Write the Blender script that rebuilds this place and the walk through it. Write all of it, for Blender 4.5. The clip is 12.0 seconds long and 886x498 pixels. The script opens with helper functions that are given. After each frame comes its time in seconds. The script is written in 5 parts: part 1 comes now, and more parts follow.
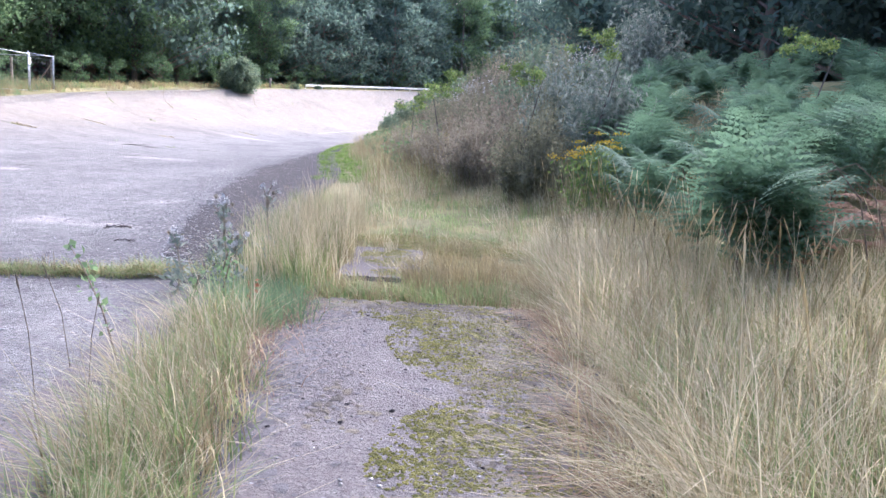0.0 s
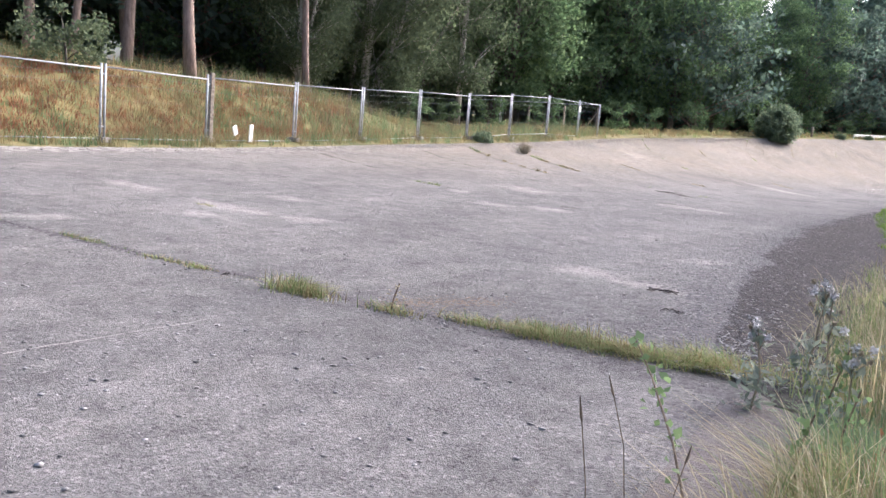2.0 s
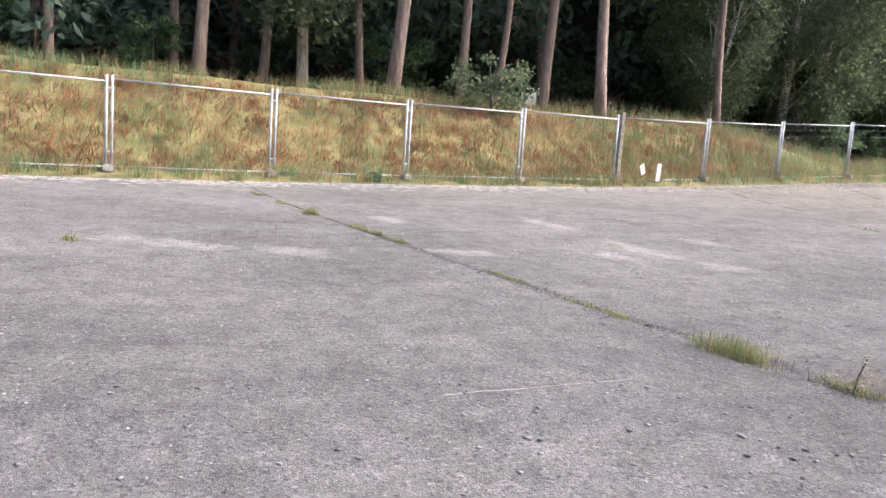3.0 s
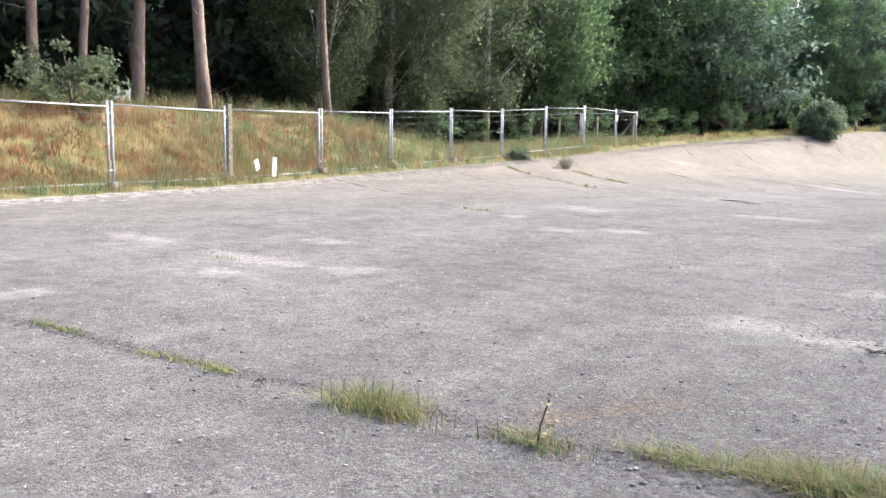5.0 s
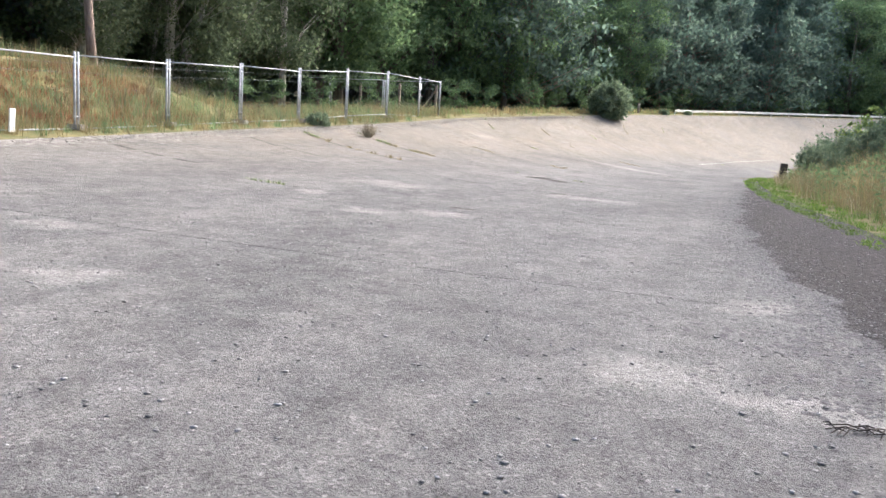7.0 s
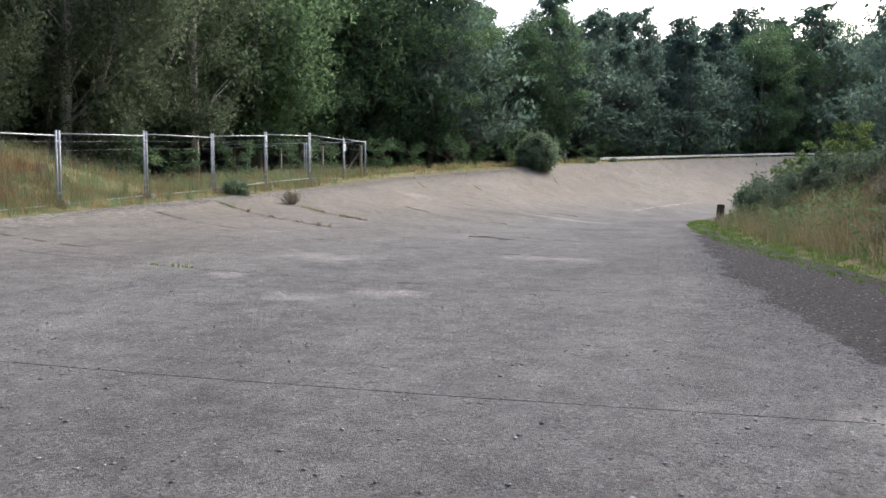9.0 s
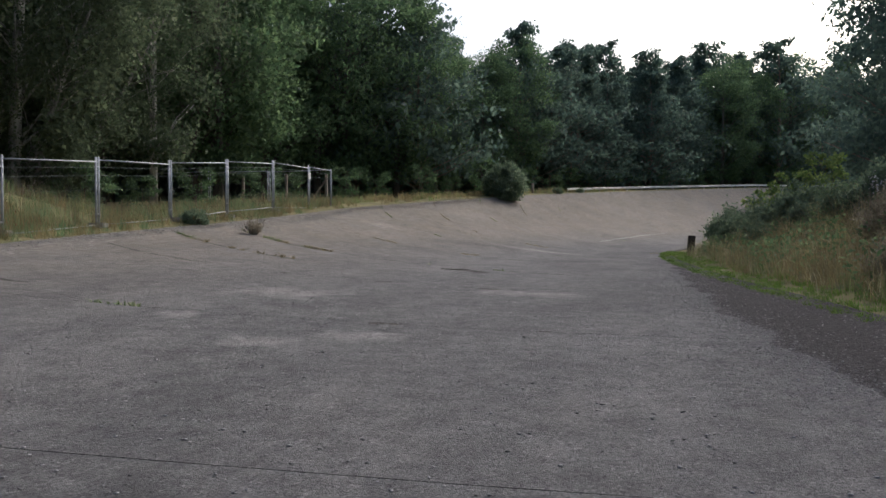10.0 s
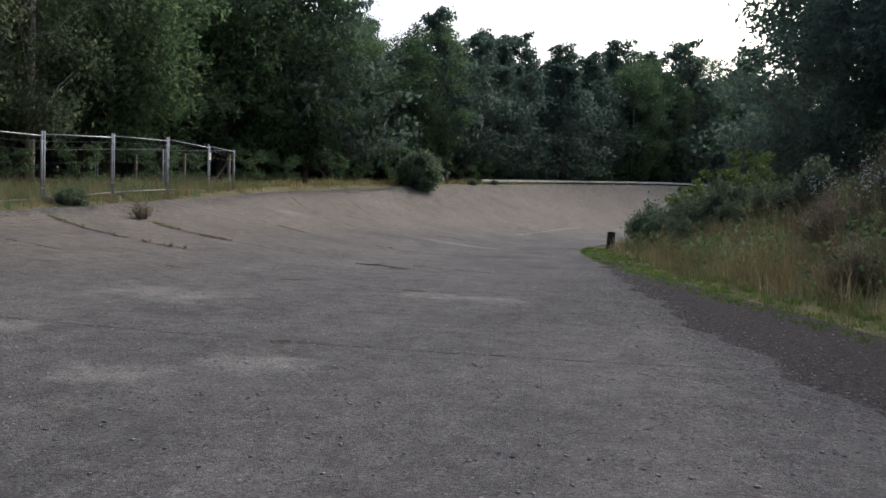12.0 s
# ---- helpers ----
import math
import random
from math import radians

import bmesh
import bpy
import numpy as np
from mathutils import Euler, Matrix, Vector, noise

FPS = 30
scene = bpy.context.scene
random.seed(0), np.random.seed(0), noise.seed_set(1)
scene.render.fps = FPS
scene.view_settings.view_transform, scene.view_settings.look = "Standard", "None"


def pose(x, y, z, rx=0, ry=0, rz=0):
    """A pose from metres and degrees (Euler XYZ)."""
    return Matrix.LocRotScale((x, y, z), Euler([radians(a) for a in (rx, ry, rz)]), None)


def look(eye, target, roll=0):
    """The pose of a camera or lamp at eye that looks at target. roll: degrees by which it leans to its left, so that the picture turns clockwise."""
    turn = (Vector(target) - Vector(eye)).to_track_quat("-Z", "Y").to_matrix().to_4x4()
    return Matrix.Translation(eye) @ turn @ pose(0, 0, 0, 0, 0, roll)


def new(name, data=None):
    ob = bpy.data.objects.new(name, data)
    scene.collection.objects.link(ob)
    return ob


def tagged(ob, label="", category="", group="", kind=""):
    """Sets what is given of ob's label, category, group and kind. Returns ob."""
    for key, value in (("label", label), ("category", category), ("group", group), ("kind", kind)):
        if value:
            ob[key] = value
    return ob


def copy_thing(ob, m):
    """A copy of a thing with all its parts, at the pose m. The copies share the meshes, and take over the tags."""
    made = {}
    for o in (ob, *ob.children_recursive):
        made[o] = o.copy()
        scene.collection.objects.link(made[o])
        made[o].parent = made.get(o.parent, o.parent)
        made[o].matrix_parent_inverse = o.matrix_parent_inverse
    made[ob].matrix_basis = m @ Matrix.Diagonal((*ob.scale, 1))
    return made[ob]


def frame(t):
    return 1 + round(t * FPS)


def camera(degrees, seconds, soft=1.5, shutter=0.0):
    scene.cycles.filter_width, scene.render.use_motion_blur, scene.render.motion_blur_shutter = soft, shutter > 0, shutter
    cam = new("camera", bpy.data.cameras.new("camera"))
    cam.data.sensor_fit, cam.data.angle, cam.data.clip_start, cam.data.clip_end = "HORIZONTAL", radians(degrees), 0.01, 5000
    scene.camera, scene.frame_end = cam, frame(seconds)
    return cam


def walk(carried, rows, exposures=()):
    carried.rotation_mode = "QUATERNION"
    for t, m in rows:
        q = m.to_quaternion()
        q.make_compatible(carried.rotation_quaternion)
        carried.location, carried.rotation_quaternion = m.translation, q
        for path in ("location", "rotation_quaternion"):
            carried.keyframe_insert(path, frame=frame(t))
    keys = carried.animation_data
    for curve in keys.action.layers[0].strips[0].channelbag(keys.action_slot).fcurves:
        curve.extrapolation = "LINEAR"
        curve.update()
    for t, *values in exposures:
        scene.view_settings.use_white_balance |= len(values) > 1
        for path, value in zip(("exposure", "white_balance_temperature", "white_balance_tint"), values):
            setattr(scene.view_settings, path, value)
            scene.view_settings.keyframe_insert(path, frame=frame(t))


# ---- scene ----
cam = camera(58.85, 12.0)
ROWS = [
    (0.0, 0.000, 0.000, 1.352, 2.87, -8.86, -2.86),
    (0.5, -0.217, 0.342, 1.364, 7.40, -9.45, -3.82),
    (1.0, -0.399, 0.737, 1.367, 18.55, -9.02, -3.95),
    (1.5, -0.691, 1.038, 1.333, 23.32, -7.16, -5.45),
    (2.0, -0.965, 1.287, 1.355, 39.53, -7.97, -4.78),
    (2.5, -1.202, 1.319, 1.381, 67.46, -8.83, -4.35),
    (3.0, -1.526, 1.363, 1.364, 67.86, -7.48, -4.10),
    (3.5, -1.895, 1.567, 1.371, 59.16, -7.67, -0.52),
    (5.5, -3.370, 3.174, 1.309, 35.67, -7.49, -2.35),
    (6.0, -3.725, 3.641, 1.309, 29.88, -9.42, -2.77),
    (6.5, -4.051, 4.168, 1.323, 28.25, -9.23, -2.74),
    (7.0, -4.404, 4.660, 1.302, 26.36, -8.29, -3.49),
    (9.0, -5.648, 6.675, 1.312, 20.85, -3.86, -0.06),
    (9.5, -5.933, 7.123, 1.330, 18.97, -1.60, -0.88),
    (10.0, -6.193, 7.621, 1.327, 18.26, -1.68, -0.22),
    (10.5, -6.510, 8.105, 1.303, 17.59, -1.74, -1.34),
    (11.0, -6.720, 8.599, 1.311, 16.66, -1.99, -0.59),
    (11.5, -6.907, 9.152, 1.344, 15.64, -2.09, -0.60),
    (12.0, -7.073, 9.683, 1.356, 11.60, -2.32, -1.81),
]
EXPOSURES = [(0.0, 2.45, 5200, 20), (1.5, 2.05, 5500, 17), (2.5, 1.85, 5800, 14), (3.7, 2.1, 5850, 12), (5.5, 2.2, 5800, 9), (6.5, 2.05, 5800, 9), (7.2, 1.95, 5800, 9),
             (8.8, 1.4, 5700, 9), (9.0, 1.2, 5700, 9), (9.5, 0.44, 5700, 9), (10.0, 0.3, 5700, 9), (10.5, 0.12, 5700, 9), (11.0, 0.36, 5700, 9), (11.5, 0.42, 5700, 9), (12.0, 0.2, 5700, 9)]
walk(cam, [(t, pose(x, y, z, 90 + pitch, roll, yaw)) for t, x, y, z, yaw, pitch, roll in ROWS], EXPOSURES)

# ---- light: a bright hazy sky, the sun low behind the woods ahead ----
SUN_ELEV, SUN_AZ = 38.0, 24.0      # azimuth clockwise from +y
world = bpy.data.worlds.new("sky")
scene.world = world
world.use_nodes = True
wn = world.node_tree
sky = wn.nodes.new("ShaderNodeTexSky")
sky.sky_type = "NISHITA"
sky.sun_disc = False
sky.sun_elevation, sky.sun_rotation = radians(SUN_ELEV), radians(SUN_AZ)
sky.air_density, sky.dust_density, sky.ozone_density = 1.0, 8.0, 1.0
wn.links.new(sky.outputs[0], wn.nodes["Background"].inputs[0])
wn.nodes["Background"].inputs[1].default_value = 0.15
sun = new("sun", bpy.data.lights.new("sun", "SUN"))
sun.data.energy, sun.data.angle, sun.data.color = 1.1, radians(28), (1.0, 0.965, 0.91)
sun.matrix_world = look((0, 0, 0), (-math.sin(radians(SUN_AZ)) * math.cos(radians(SUN_ELEV)), -math.cos(radians(SUN_AZ)) * math.cos(radians(SUN_ELEV)), -math.sin(radians(SUN_ELEV))))


# ---- materials ----
def material(name, build, rough=0.9, bump=0.0, bump_scale=60.0, metal=0.0, spec=0.3):
    m = bpy.data.materials.new(name)
    m.use_nodes = True
    t = m.node_tree
    b = t.nodes["Principled BSDF"]
    b.inputs["Roughness"].default_value = rough
    b.inputs["Metallic"].default_value = metal
    b.inputs["Specular IOR Level"].default_value = spec
    t.links.new(build(t), b.inputs["Base Color"])
    if bump:
        n = noise_node(t, bump_scale, 4, 0.7)
        bn = t.nodes.new("ShaderNodeBump")
        bn.inputs["Strength"].default_value = bump
        bn.inputs["Distance"].default_value = 0.02
        t.links.new(n, bn.inputs["Height"])
        t.links.new(bn.outputs[0], b.inputs["Normal"])
    return m


def leaf_material(name, build, rough=0.68, spec=0.3, thin=0.55):
    """A leaf that lets part of the light through."""
    m = material(name, build, rough, 0, 0, 0, spec)
    t = m.node_tree
    b, out = t.nodes["Principled BSDF"], t.nodes["Material Output"]
    tr = t.nodes.new("ShaderNodeBsdfTranslucent")
    mx = t.nodes.new("ShaderNodeMixShader")
    mx.inputs[0].default_value = thin
    t.links.new(b.inputs["Base Color"].links[0].from_socket, tr.inputs["Color"])
    t.links.new(b.outputs[0], mx.inputs[1])
    t.links.new(tr.outputs[0], mx.inputs[2])
    t.links.new(mx.outputs[0], out.inputs["Surface"])
    return m


def coords(t, stretch=(1, 1, 1), turn=0.0):
    g = t.nodes.new("ShaderNodeTexCoord")
    mp = t.nodes.new("ShaderNodeMapping")
    mp.inputs["Scale"].default_value = stretch
    mp.inputs["Rotation"].default_value = (0, 0, radians(turn))
    t.links.new(g.outputs["Object"], mp.inputs[0])
    return mp.outputs[0]


def noise_node(t, scale, detail=4, roughness=0.6, stretch=(1, 1, 1), turn=0.0):
    n = t.nodes.new("ShaderNodeTexNoise")
    n.inputs["Scale"].default_value, n.inputs["Detail"].default_value, n.inputs["Roughness"].default_value = scale, detail, roughness
    t.links.new(coords(t, stretch, turn), n.inputs["Vector"])
    return n.outputs[0]


def ramp(t, fac, *stops):
    r = t.nodes.new("ShaderNodeValToRGB")
    e = r.color_ramp.elements
    while len(e) < len(stops):
        e.new(0.5)
    for k, (p, c) in zip(e, stops):
        k.position = p
        k.color = (*c, 1) if isinstance(c, tuple) else (c, c, c, 1)
    t.links.new(fac, r.inputs[0])
    return r.outputs[0]


def mix(t, fac, a, b, mode="MIX"):
    x = t.nodes.new("ShaderNodeMix")
    x.data_type, x.blend_type = "RGBA", mode
    for sock, v in ((x.inputs[0], fac), (x.inputs[6], a), (x.inputs[7], b)):
        if isinstance(v, (int, float)):
            sock.default_value = v
        elif isinstance(v, tuple):
            sock.default_value = (*v, 1)
        else:
            t.links.new(v, sock)
    return x.outputs[2]


def island(t):
    g = t.nodes.new("ShaderNodeNewGeometry")
    return g.outputs["Random Per Island"]


# pale worn places in the concrete: x, y, half sizes, turn
WORN = ((-9.94, 15.99, 0.52, 0.46, 10), (-13.1, 19.9, 1.0, 0.8, 10), (-9.47, 22.65, 1.1, 0.6, 5), (-12.93, 16.58, 0.35, 0.45, 10), (-10.9, 15.2, 0.45, 0.4, 10),
        (-12.0, 10.5, 0.5, 0.35, 20), (-5.23, 9.2, 0.45, 0.35, 10), (-4.85, 11.8, 0.45, 0.35, 80), (-4.3, 9.02, 0.5, 0.25, 0), (-9.71, 8.86, 0.4, 0.4, 70),
        (-11.1, 8.5, 1.0, 0.3, 0), (-10.4, 7.6, 0.5, 0.3, 20), (-13.85, 5.48, 0.5, 0.32, 0), (-10.7, 5.43, 0.55, 0.32, 85), (-13.74, 8.49, 0.8, 0.3, 0),
        (-11.0, 1.9, 0.9, 0.3, 60), (-10.5, 3.26, 0.55, 0.28, 40), (-20.25, 41.2, 0.8, 1.0, 0), (-13.2, 44.4, 2.2, 0.7, 0))


def worn_mask(t):
    wob = t.nodes.new("ShaderNodeTexNoise")
    wob.inputs["Scale"].default_value, wob.inputs["Detail"].default_value = 2.6, 6
    g = t.nodes.new("ShaderNodeTexCoord")
    t.links.new(g.outputs["Object"], wob.inputs["Vector"])
    cen = t.nodes.new("ShaderNodeVectorMath")
    cen.operation = "MULTIPLY_ADD"
    cen.inputs[1].default_value, cen.inputs[2].default_value = (2.2, 2.2, 0), (-1.1, -1.1, 0)
    t.links.new(wob.outputs["Color"], cen.inputs[0])
    total = None
    for x, y, rx, ry, turn in WORN:
        mp = t.nodes.new("ShaderNodeMapping")
        mp.vector_type = "TEXTURE"
        mp.inputs["Location"].default_value = (x, y, 0)
        mp.inputs["Rotation"].default_value = (0, 0, radians(turn))
        mp.inputs["Scale"].default_value = (rx, ry, 100)
        t.links.new(g.outputs["Object"], mp.inputs[0])
        ad = t.nodes.new("ShaderNodeVectorMath")
        t.links.new(mp.outputs[0], ad.inputs[0])
        t.links.new(cen.outputs[0], ad.inputs[1])
        ln = t.nodes.new("ShaderNodeVectorMath")
        ln.operation = "LENGTH"
        t.links.new(ad.outputs[0], ln.inputs[0])
        r = t.nodes.new("ShaderNodeMapRange")
        r.inputs["From Min"].default_value, r.inputs["From Max"].default_value = 1.22, 0.45
        t.links.new(ln.outputs["Value"], r.inputs["Value"])
        if total is None:
            total = r.outputs[0]
        else:
            mx = t.nodes.new("ShaderNodeMath")
            mx.operation = "MAXIMUM"
            t.links.new(total, mx.inputs[0])
            t.links.new(r.outputs[0], mx.inputs[1])
            total = mx.outputs[0]
    return total


def concrete_build(t, worn=True):
    big = ramp(t, noise_node(t, 0.22, 6, 0.62), (0.3, (0.115, 0.108, 0.103)), (0.7, (0.190, 0.178, 0.167)))
    streak = ramp(t, noise_node(t, 0.55, 7, 0.68, (1, 0.4, 1), 12), (0.46, 0.0), (0.7, 0.55))
    c = mix(t, streak, big, (0.250, 0.232, 0.212))
    dark = ramp(t, noise_node(t, 0.9, 7, 0.7, (1, 0.6, 1), 40), (0.52, 0.0), (0.75, 0.45))
    c = mix(t, dark, c, (0.092, 0.087, 0.087))
    if worn:
        c = mix(t, mix(t, 0.55, (0.0, 0.0, 0.0), worn_mask(t)), c, (0.335, 0.313, 0.283))
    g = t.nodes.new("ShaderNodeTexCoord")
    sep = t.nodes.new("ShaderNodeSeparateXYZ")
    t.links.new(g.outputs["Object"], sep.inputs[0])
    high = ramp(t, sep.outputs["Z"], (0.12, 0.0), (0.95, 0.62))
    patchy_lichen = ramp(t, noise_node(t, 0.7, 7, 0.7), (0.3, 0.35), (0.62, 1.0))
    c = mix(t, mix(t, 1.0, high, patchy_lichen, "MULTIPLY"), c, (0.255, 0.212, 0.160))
    for scale, lo, hi in ((52, 0.5, 1.65), (115, 0.62, 1.45)):
        v = t.nodes.new("ShaderNodeTexVoronoi")
        v.inputs["Scale"].default_value = scale
        t.links.new(coords(t), v.inputs["Vector"])
        chips = ramp(t, v.outputs["Color"], (0.05, lo), (0.3, 0.9), (0.75, 1.05), (0.97, hi))
        c = mix(t, 0.9, c, chips, "MULTIPLY")
    mottle = ramp(t, noise_node(t, 3.2, 9, 0.75), (0.34, 0.62), (0.5, 1.0), (0.68, 1.38))
    c = mix(t, 0.7, c, mottle, "MULTIPLY")
    fine = ramp(t, noise_node(t, 34, 6, 0.85), (0.34, 0.55), (0.66, 1.45))
    return mix(t, 0.6, c, fine, "MULTIPLY")


def two_tone(a, b, scale=1.0, lo=0.4, hi=0.6):
    return lambda t: ramp(t, noise_node(t, scale, 5, 0.65), (lo, a), (hi, b))


def leafy(*stops):
    def build(t):
        base = ramp(t, island(t), *[(i / max(1, len(stops) - 1), c) for i, c in enumerate(stops)])
        patch = ramp(t, noise_node(t, 0.6, 3, 0.6), (0.35, 0.7), (0.65, 1.25))
        return mix(t, 0.8, base, patch, "MULTIPLY")
    return build


def bark_build(lo, hi, scale=9.0):
    return lambda t: ramp(t, noise_node(t, scale, 5, 0.7, (1, 1, 0.22)), (0.35, lo), (0.65, hi))


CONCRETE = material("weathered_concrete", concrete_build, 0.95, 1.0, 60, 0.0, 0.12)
PATH_CONCRETE = material("path_concrete", lambda t: mix(t, 0.5, concrete_build(t, False), (0.140, 0.113, 0.100)), 0.95, 1.0, 50, 0.0, 0.12)
PALE = material("pale_worn_concrete", two_tone((0.25, 0.235, 0.215), (0.36, 0.335, 0.30), 14), 0.9, 0.4, 80)
SOIL = material("soil", two_tone((0.055, 0.045, 0.035), (0.13, 0.11, 0.075), 3), 1.0, 0.8, 30)
GRAVEL = material("dark_gravel", two_tone((0.032, 0.028, 0.026), (0.085, 0.074, 0.07), 16), 0.95, 1.0, 60, 0.0, 0.1)
DIRT = material("dirt_crumbs", two_tone((0.065, 0.059, 0.057), (0.12, 0.11, 0.106), 22), 0.95, 0.6, 60)
TURF = material("turf", two_tone((0.10, 0.10, 0.035), (0.20, 0.165, 0.07), 1.5), 1.0, 0.8, 40)
MOSS = material("moss", two_tone((0.085, 0.085, 0.02), (0.17, 0.15, 0.04), 18), 1.0, 1.0, 90)
STONE = material("stone", lambda t: ramp(t, island(t), (0.0, (0.12, 0.113, 0.108)), (0.4, (0.22, 0.208, 0.198)), (1.0, (0.42, 0.40, 0.375))), 0.85, 0.3, 90)
STEEL = material("galvanised_steel", two_tone((0.27, 0.28, 0.29), (0.40, 0.41, 0.42), 6), 0.6, 0.05, 40, 0.1)
WIRE = material("fence_wire", two_tone((0.07, 0.075, 0.08), (0.12, 0.125, 0.13), 6), 0.7, 0.0, 40, 0.2)
WHITE = material("white_plastic", two_tone((0.55, 0.55, 0.53), (0.70, 0.70, 0.67), 8), 0.5)
WOOD = material("grey_wood", two_tone((0.16, 0.13, 0.10), (0.30, 0.26, 0.21), 12), 0.9, 0.4, 40)
DARK_WOOD = material("dark_wood", two_tone((0.03, 0.025, 0.02), (0.07, 0.055, 0.045), 12), 0.9, 0.4, 40)
RAIL = material("rail_grey", two_tone((0.42, 0.42, 0.40), (0.58, 0.57, 0.54), 4), 0.6, 0.1, 30)
PINE_BARK = material("pine_bark", bark_build((0.12, 0.09, 0.075), (0.27, 0.20, 0.165)), 0.95, 0.9, 14)
BIRCH_BARK = material("birch_bark", bark_build((0.12, 0.11, 0.10), (0.62, 0.58, 0.52), 5), 0.8, 0.4, 14)
GREY_BARK = material("grey_bark", bark_build((0.05, 0.045, 0.04), (0.14, 0.12, 0.10)), 0.95, 0.9, 14)
OAK_LEAF = leaf_material("oak_leaf", leafy((0.07, 0.12, 0.06), (0.11, 0.175, 0.082), (0.16, 0.23, 0.10)))
PALE_LEAF = leaf_material("birch_leaf", leafy((0.08, 0.11, 0.065), (0.12, 0.155, 0.085), (0.17, 0.20, 0.11)))
NEEDLE = leaf_material("pine_needle", leafy((0.07, 0.11, 0.09), (0.10, 0.15, 0.115), (0.14, 0.19, 0.138)))
BROOM = leaf_material("broom_green", leafy((0.11, 0.155, 0.10), (0.16, 0.21, 0.13), (0.22, 0.27, 0.16)))
LIME_LEAF = leaf_material("lime_leaf", leafy((0.12, 0.19, 0.05), (0.19, 0.26, 0.075), (0.27, 0.32, 0.10)))
FERN = leaf_material("bracken_green", leafy((0.09, 0.155, 0.105), (0.13, 0.215, 0.13), (0.20, 0.28, 0.125)))
DRY_FERN = leaf_material("dead_bracken", leafy((0.19, 0.105, 0.07), (0.29, 0.175, 0.11), (0.36, 0.23, 0.15)))
STRAW = leaf_material("straw_grass", leafy((0.25, 0.215, 0.115), (0.41, 0.35, 0.21), (0.55, 0.48, 0.32)))
GREEN_GRASS = leaf_material("green_grass", leafy((0.11, 0.17, 0.05), (0.18, 0.24, 0.08), (0.30, 0.32, 0.13)))
BRIGHT_GRASS = leaf_material("bright_grass", leafy((0.09, 0.17, 0.025), (0.14, 0.23, 0.035), (0.2, 0.28, 0.05)))
HEATH = leaf_material("heath_rust", leafy((0.16, 0.068, 0.036), (0.245, 0.108, 0.055), (0.29, 0.155, 0.08)))
OCHRE = leaf_material("ochre_grass", leafy((0.16, 0.13, 0.062), (0.26, 0.21, 0.10), (0.35, 0.285, 0.145)))
DULL = leaf_material("dull_brown_shoots", leafy((0.17, 0.145, 0.105), (0.26, 0.22, 0.16), (0.31, 0.285, 0.20)))
STALK = material("dry_stalk", two_tone((0.10, 0.075, 0.05), (0.20, 0.15, 0.1), 20), 0.9)
FLUFF = material("thistle_down", two_tone((0.50, 0.475, 0.44), (0.64, 0.61, 0.57), 20), 1.0)
OLIVE = leaf_material("olive_broom", leafy((0.13, 0.125, 0.085), (0.19, 0.185, 0.115), (0.25, 0.245, 0.15)))
GREY_LEAF = leaf_material("grey_green_leaf", leafy((0.13, 0.16, 0.13), (0.20, 0.23, 0.18), (0.28, 0.30, 0.24)))
YELLOW = material("yellow_petal", two_tone((0.50, 0.34, 0.03), (0.62, 0.45, 0.06), 20), 0.8)
RUST = material("rusty_moss_crumbs", two_tone((0.12, 0.085, 0.06), (0.20, 0.145, 0.095), 22), 0.95, 0.6, 60)
SEAM = material("dark_seam_dirt", two_tone((0.035, 0.032, 0.026), (0.085, 0.078, 0.055), 9), 1.0, 0.8, 40)
HERB = leaf_material("herb_leaf", leafy((0.10, 0.16, 0.07), (0.15, 0.22, 0.095), (0.21, 0.27, 0.13)))


# ---- helpers for building ----
def mesh_of(name, verts, faces, mat, smooth=False):
    me = bpy.data.meshes.new(name)
    me.from_pydata(verts if isinstance(verts, list) else verts.tolist(), [], faces if isinstance(faces, list) else faces.tolist())
    me.materials.append(mat)
    if smooth:
        me.shade_smooth()
    return me


def part_mesh(name, me, parent, label=""):
    ob = new(name, me)
    ob.parent = parent
    return tagged(ob, label)


def part(name, bm, mat, parent, label="", smooth=False):
    me = bpy.data.meshes.new(name)
    bm.to_mesh(me)
    bm.free()
    me.materials.append(mat)
    if smooth:
        me.shade_smooth()
    return part_mesh(name, me, parent, label)


def box(bm, centre, size, turn=None):
    m = Matrix.Translation(centre) @ (turn.to_4x4() if turn else Matrix()) @ Matrix.Diagonal((*size, 1))
    return bmesh.ops.create_cube(bm, size=1, matrix=m)["verts"]


def tube_data(points, radii, sides=8):
    """Vertices and faces of a tapered tube along points."""
    verts, faces = [], []
    pts = [Vector(p) for p in points]
    for i, p in enumerate(pts):
        d = (pts[min(i + 1, len(pts) - 1)] - pts[max(i - 1, 0)]).normalized()
        side = d.cross(Vector((0.31, 0.77, 0.55))).normalized()
        up = d.cross(side)
        for k in range(sides):
            a = 2 * math.pi * k / sides
            verts.append(tuple(p + (side * math.cos(a) + up * math.sin(a)) * radii[i]))
    for i in range(len(pts) - 1):
        for k in range(sides):
            a, b = i * sides + k, i * sides + (k + 1) % sides
            faces.append((a, b, b + sides, a + sides))
    faces.append(tuple(range(sides - 1, -1, -1)))
    faces.append(tuple(range((len(pts) - 1) * sides, len(pts) * sides)))
    return verts, faces


def join(items):
    verts, faces = [], []
    for v, f in items:
        n = len(verts)
        verts += v
        faces += [tuple(i + n for i in q) for q in f]
    return verts, faces


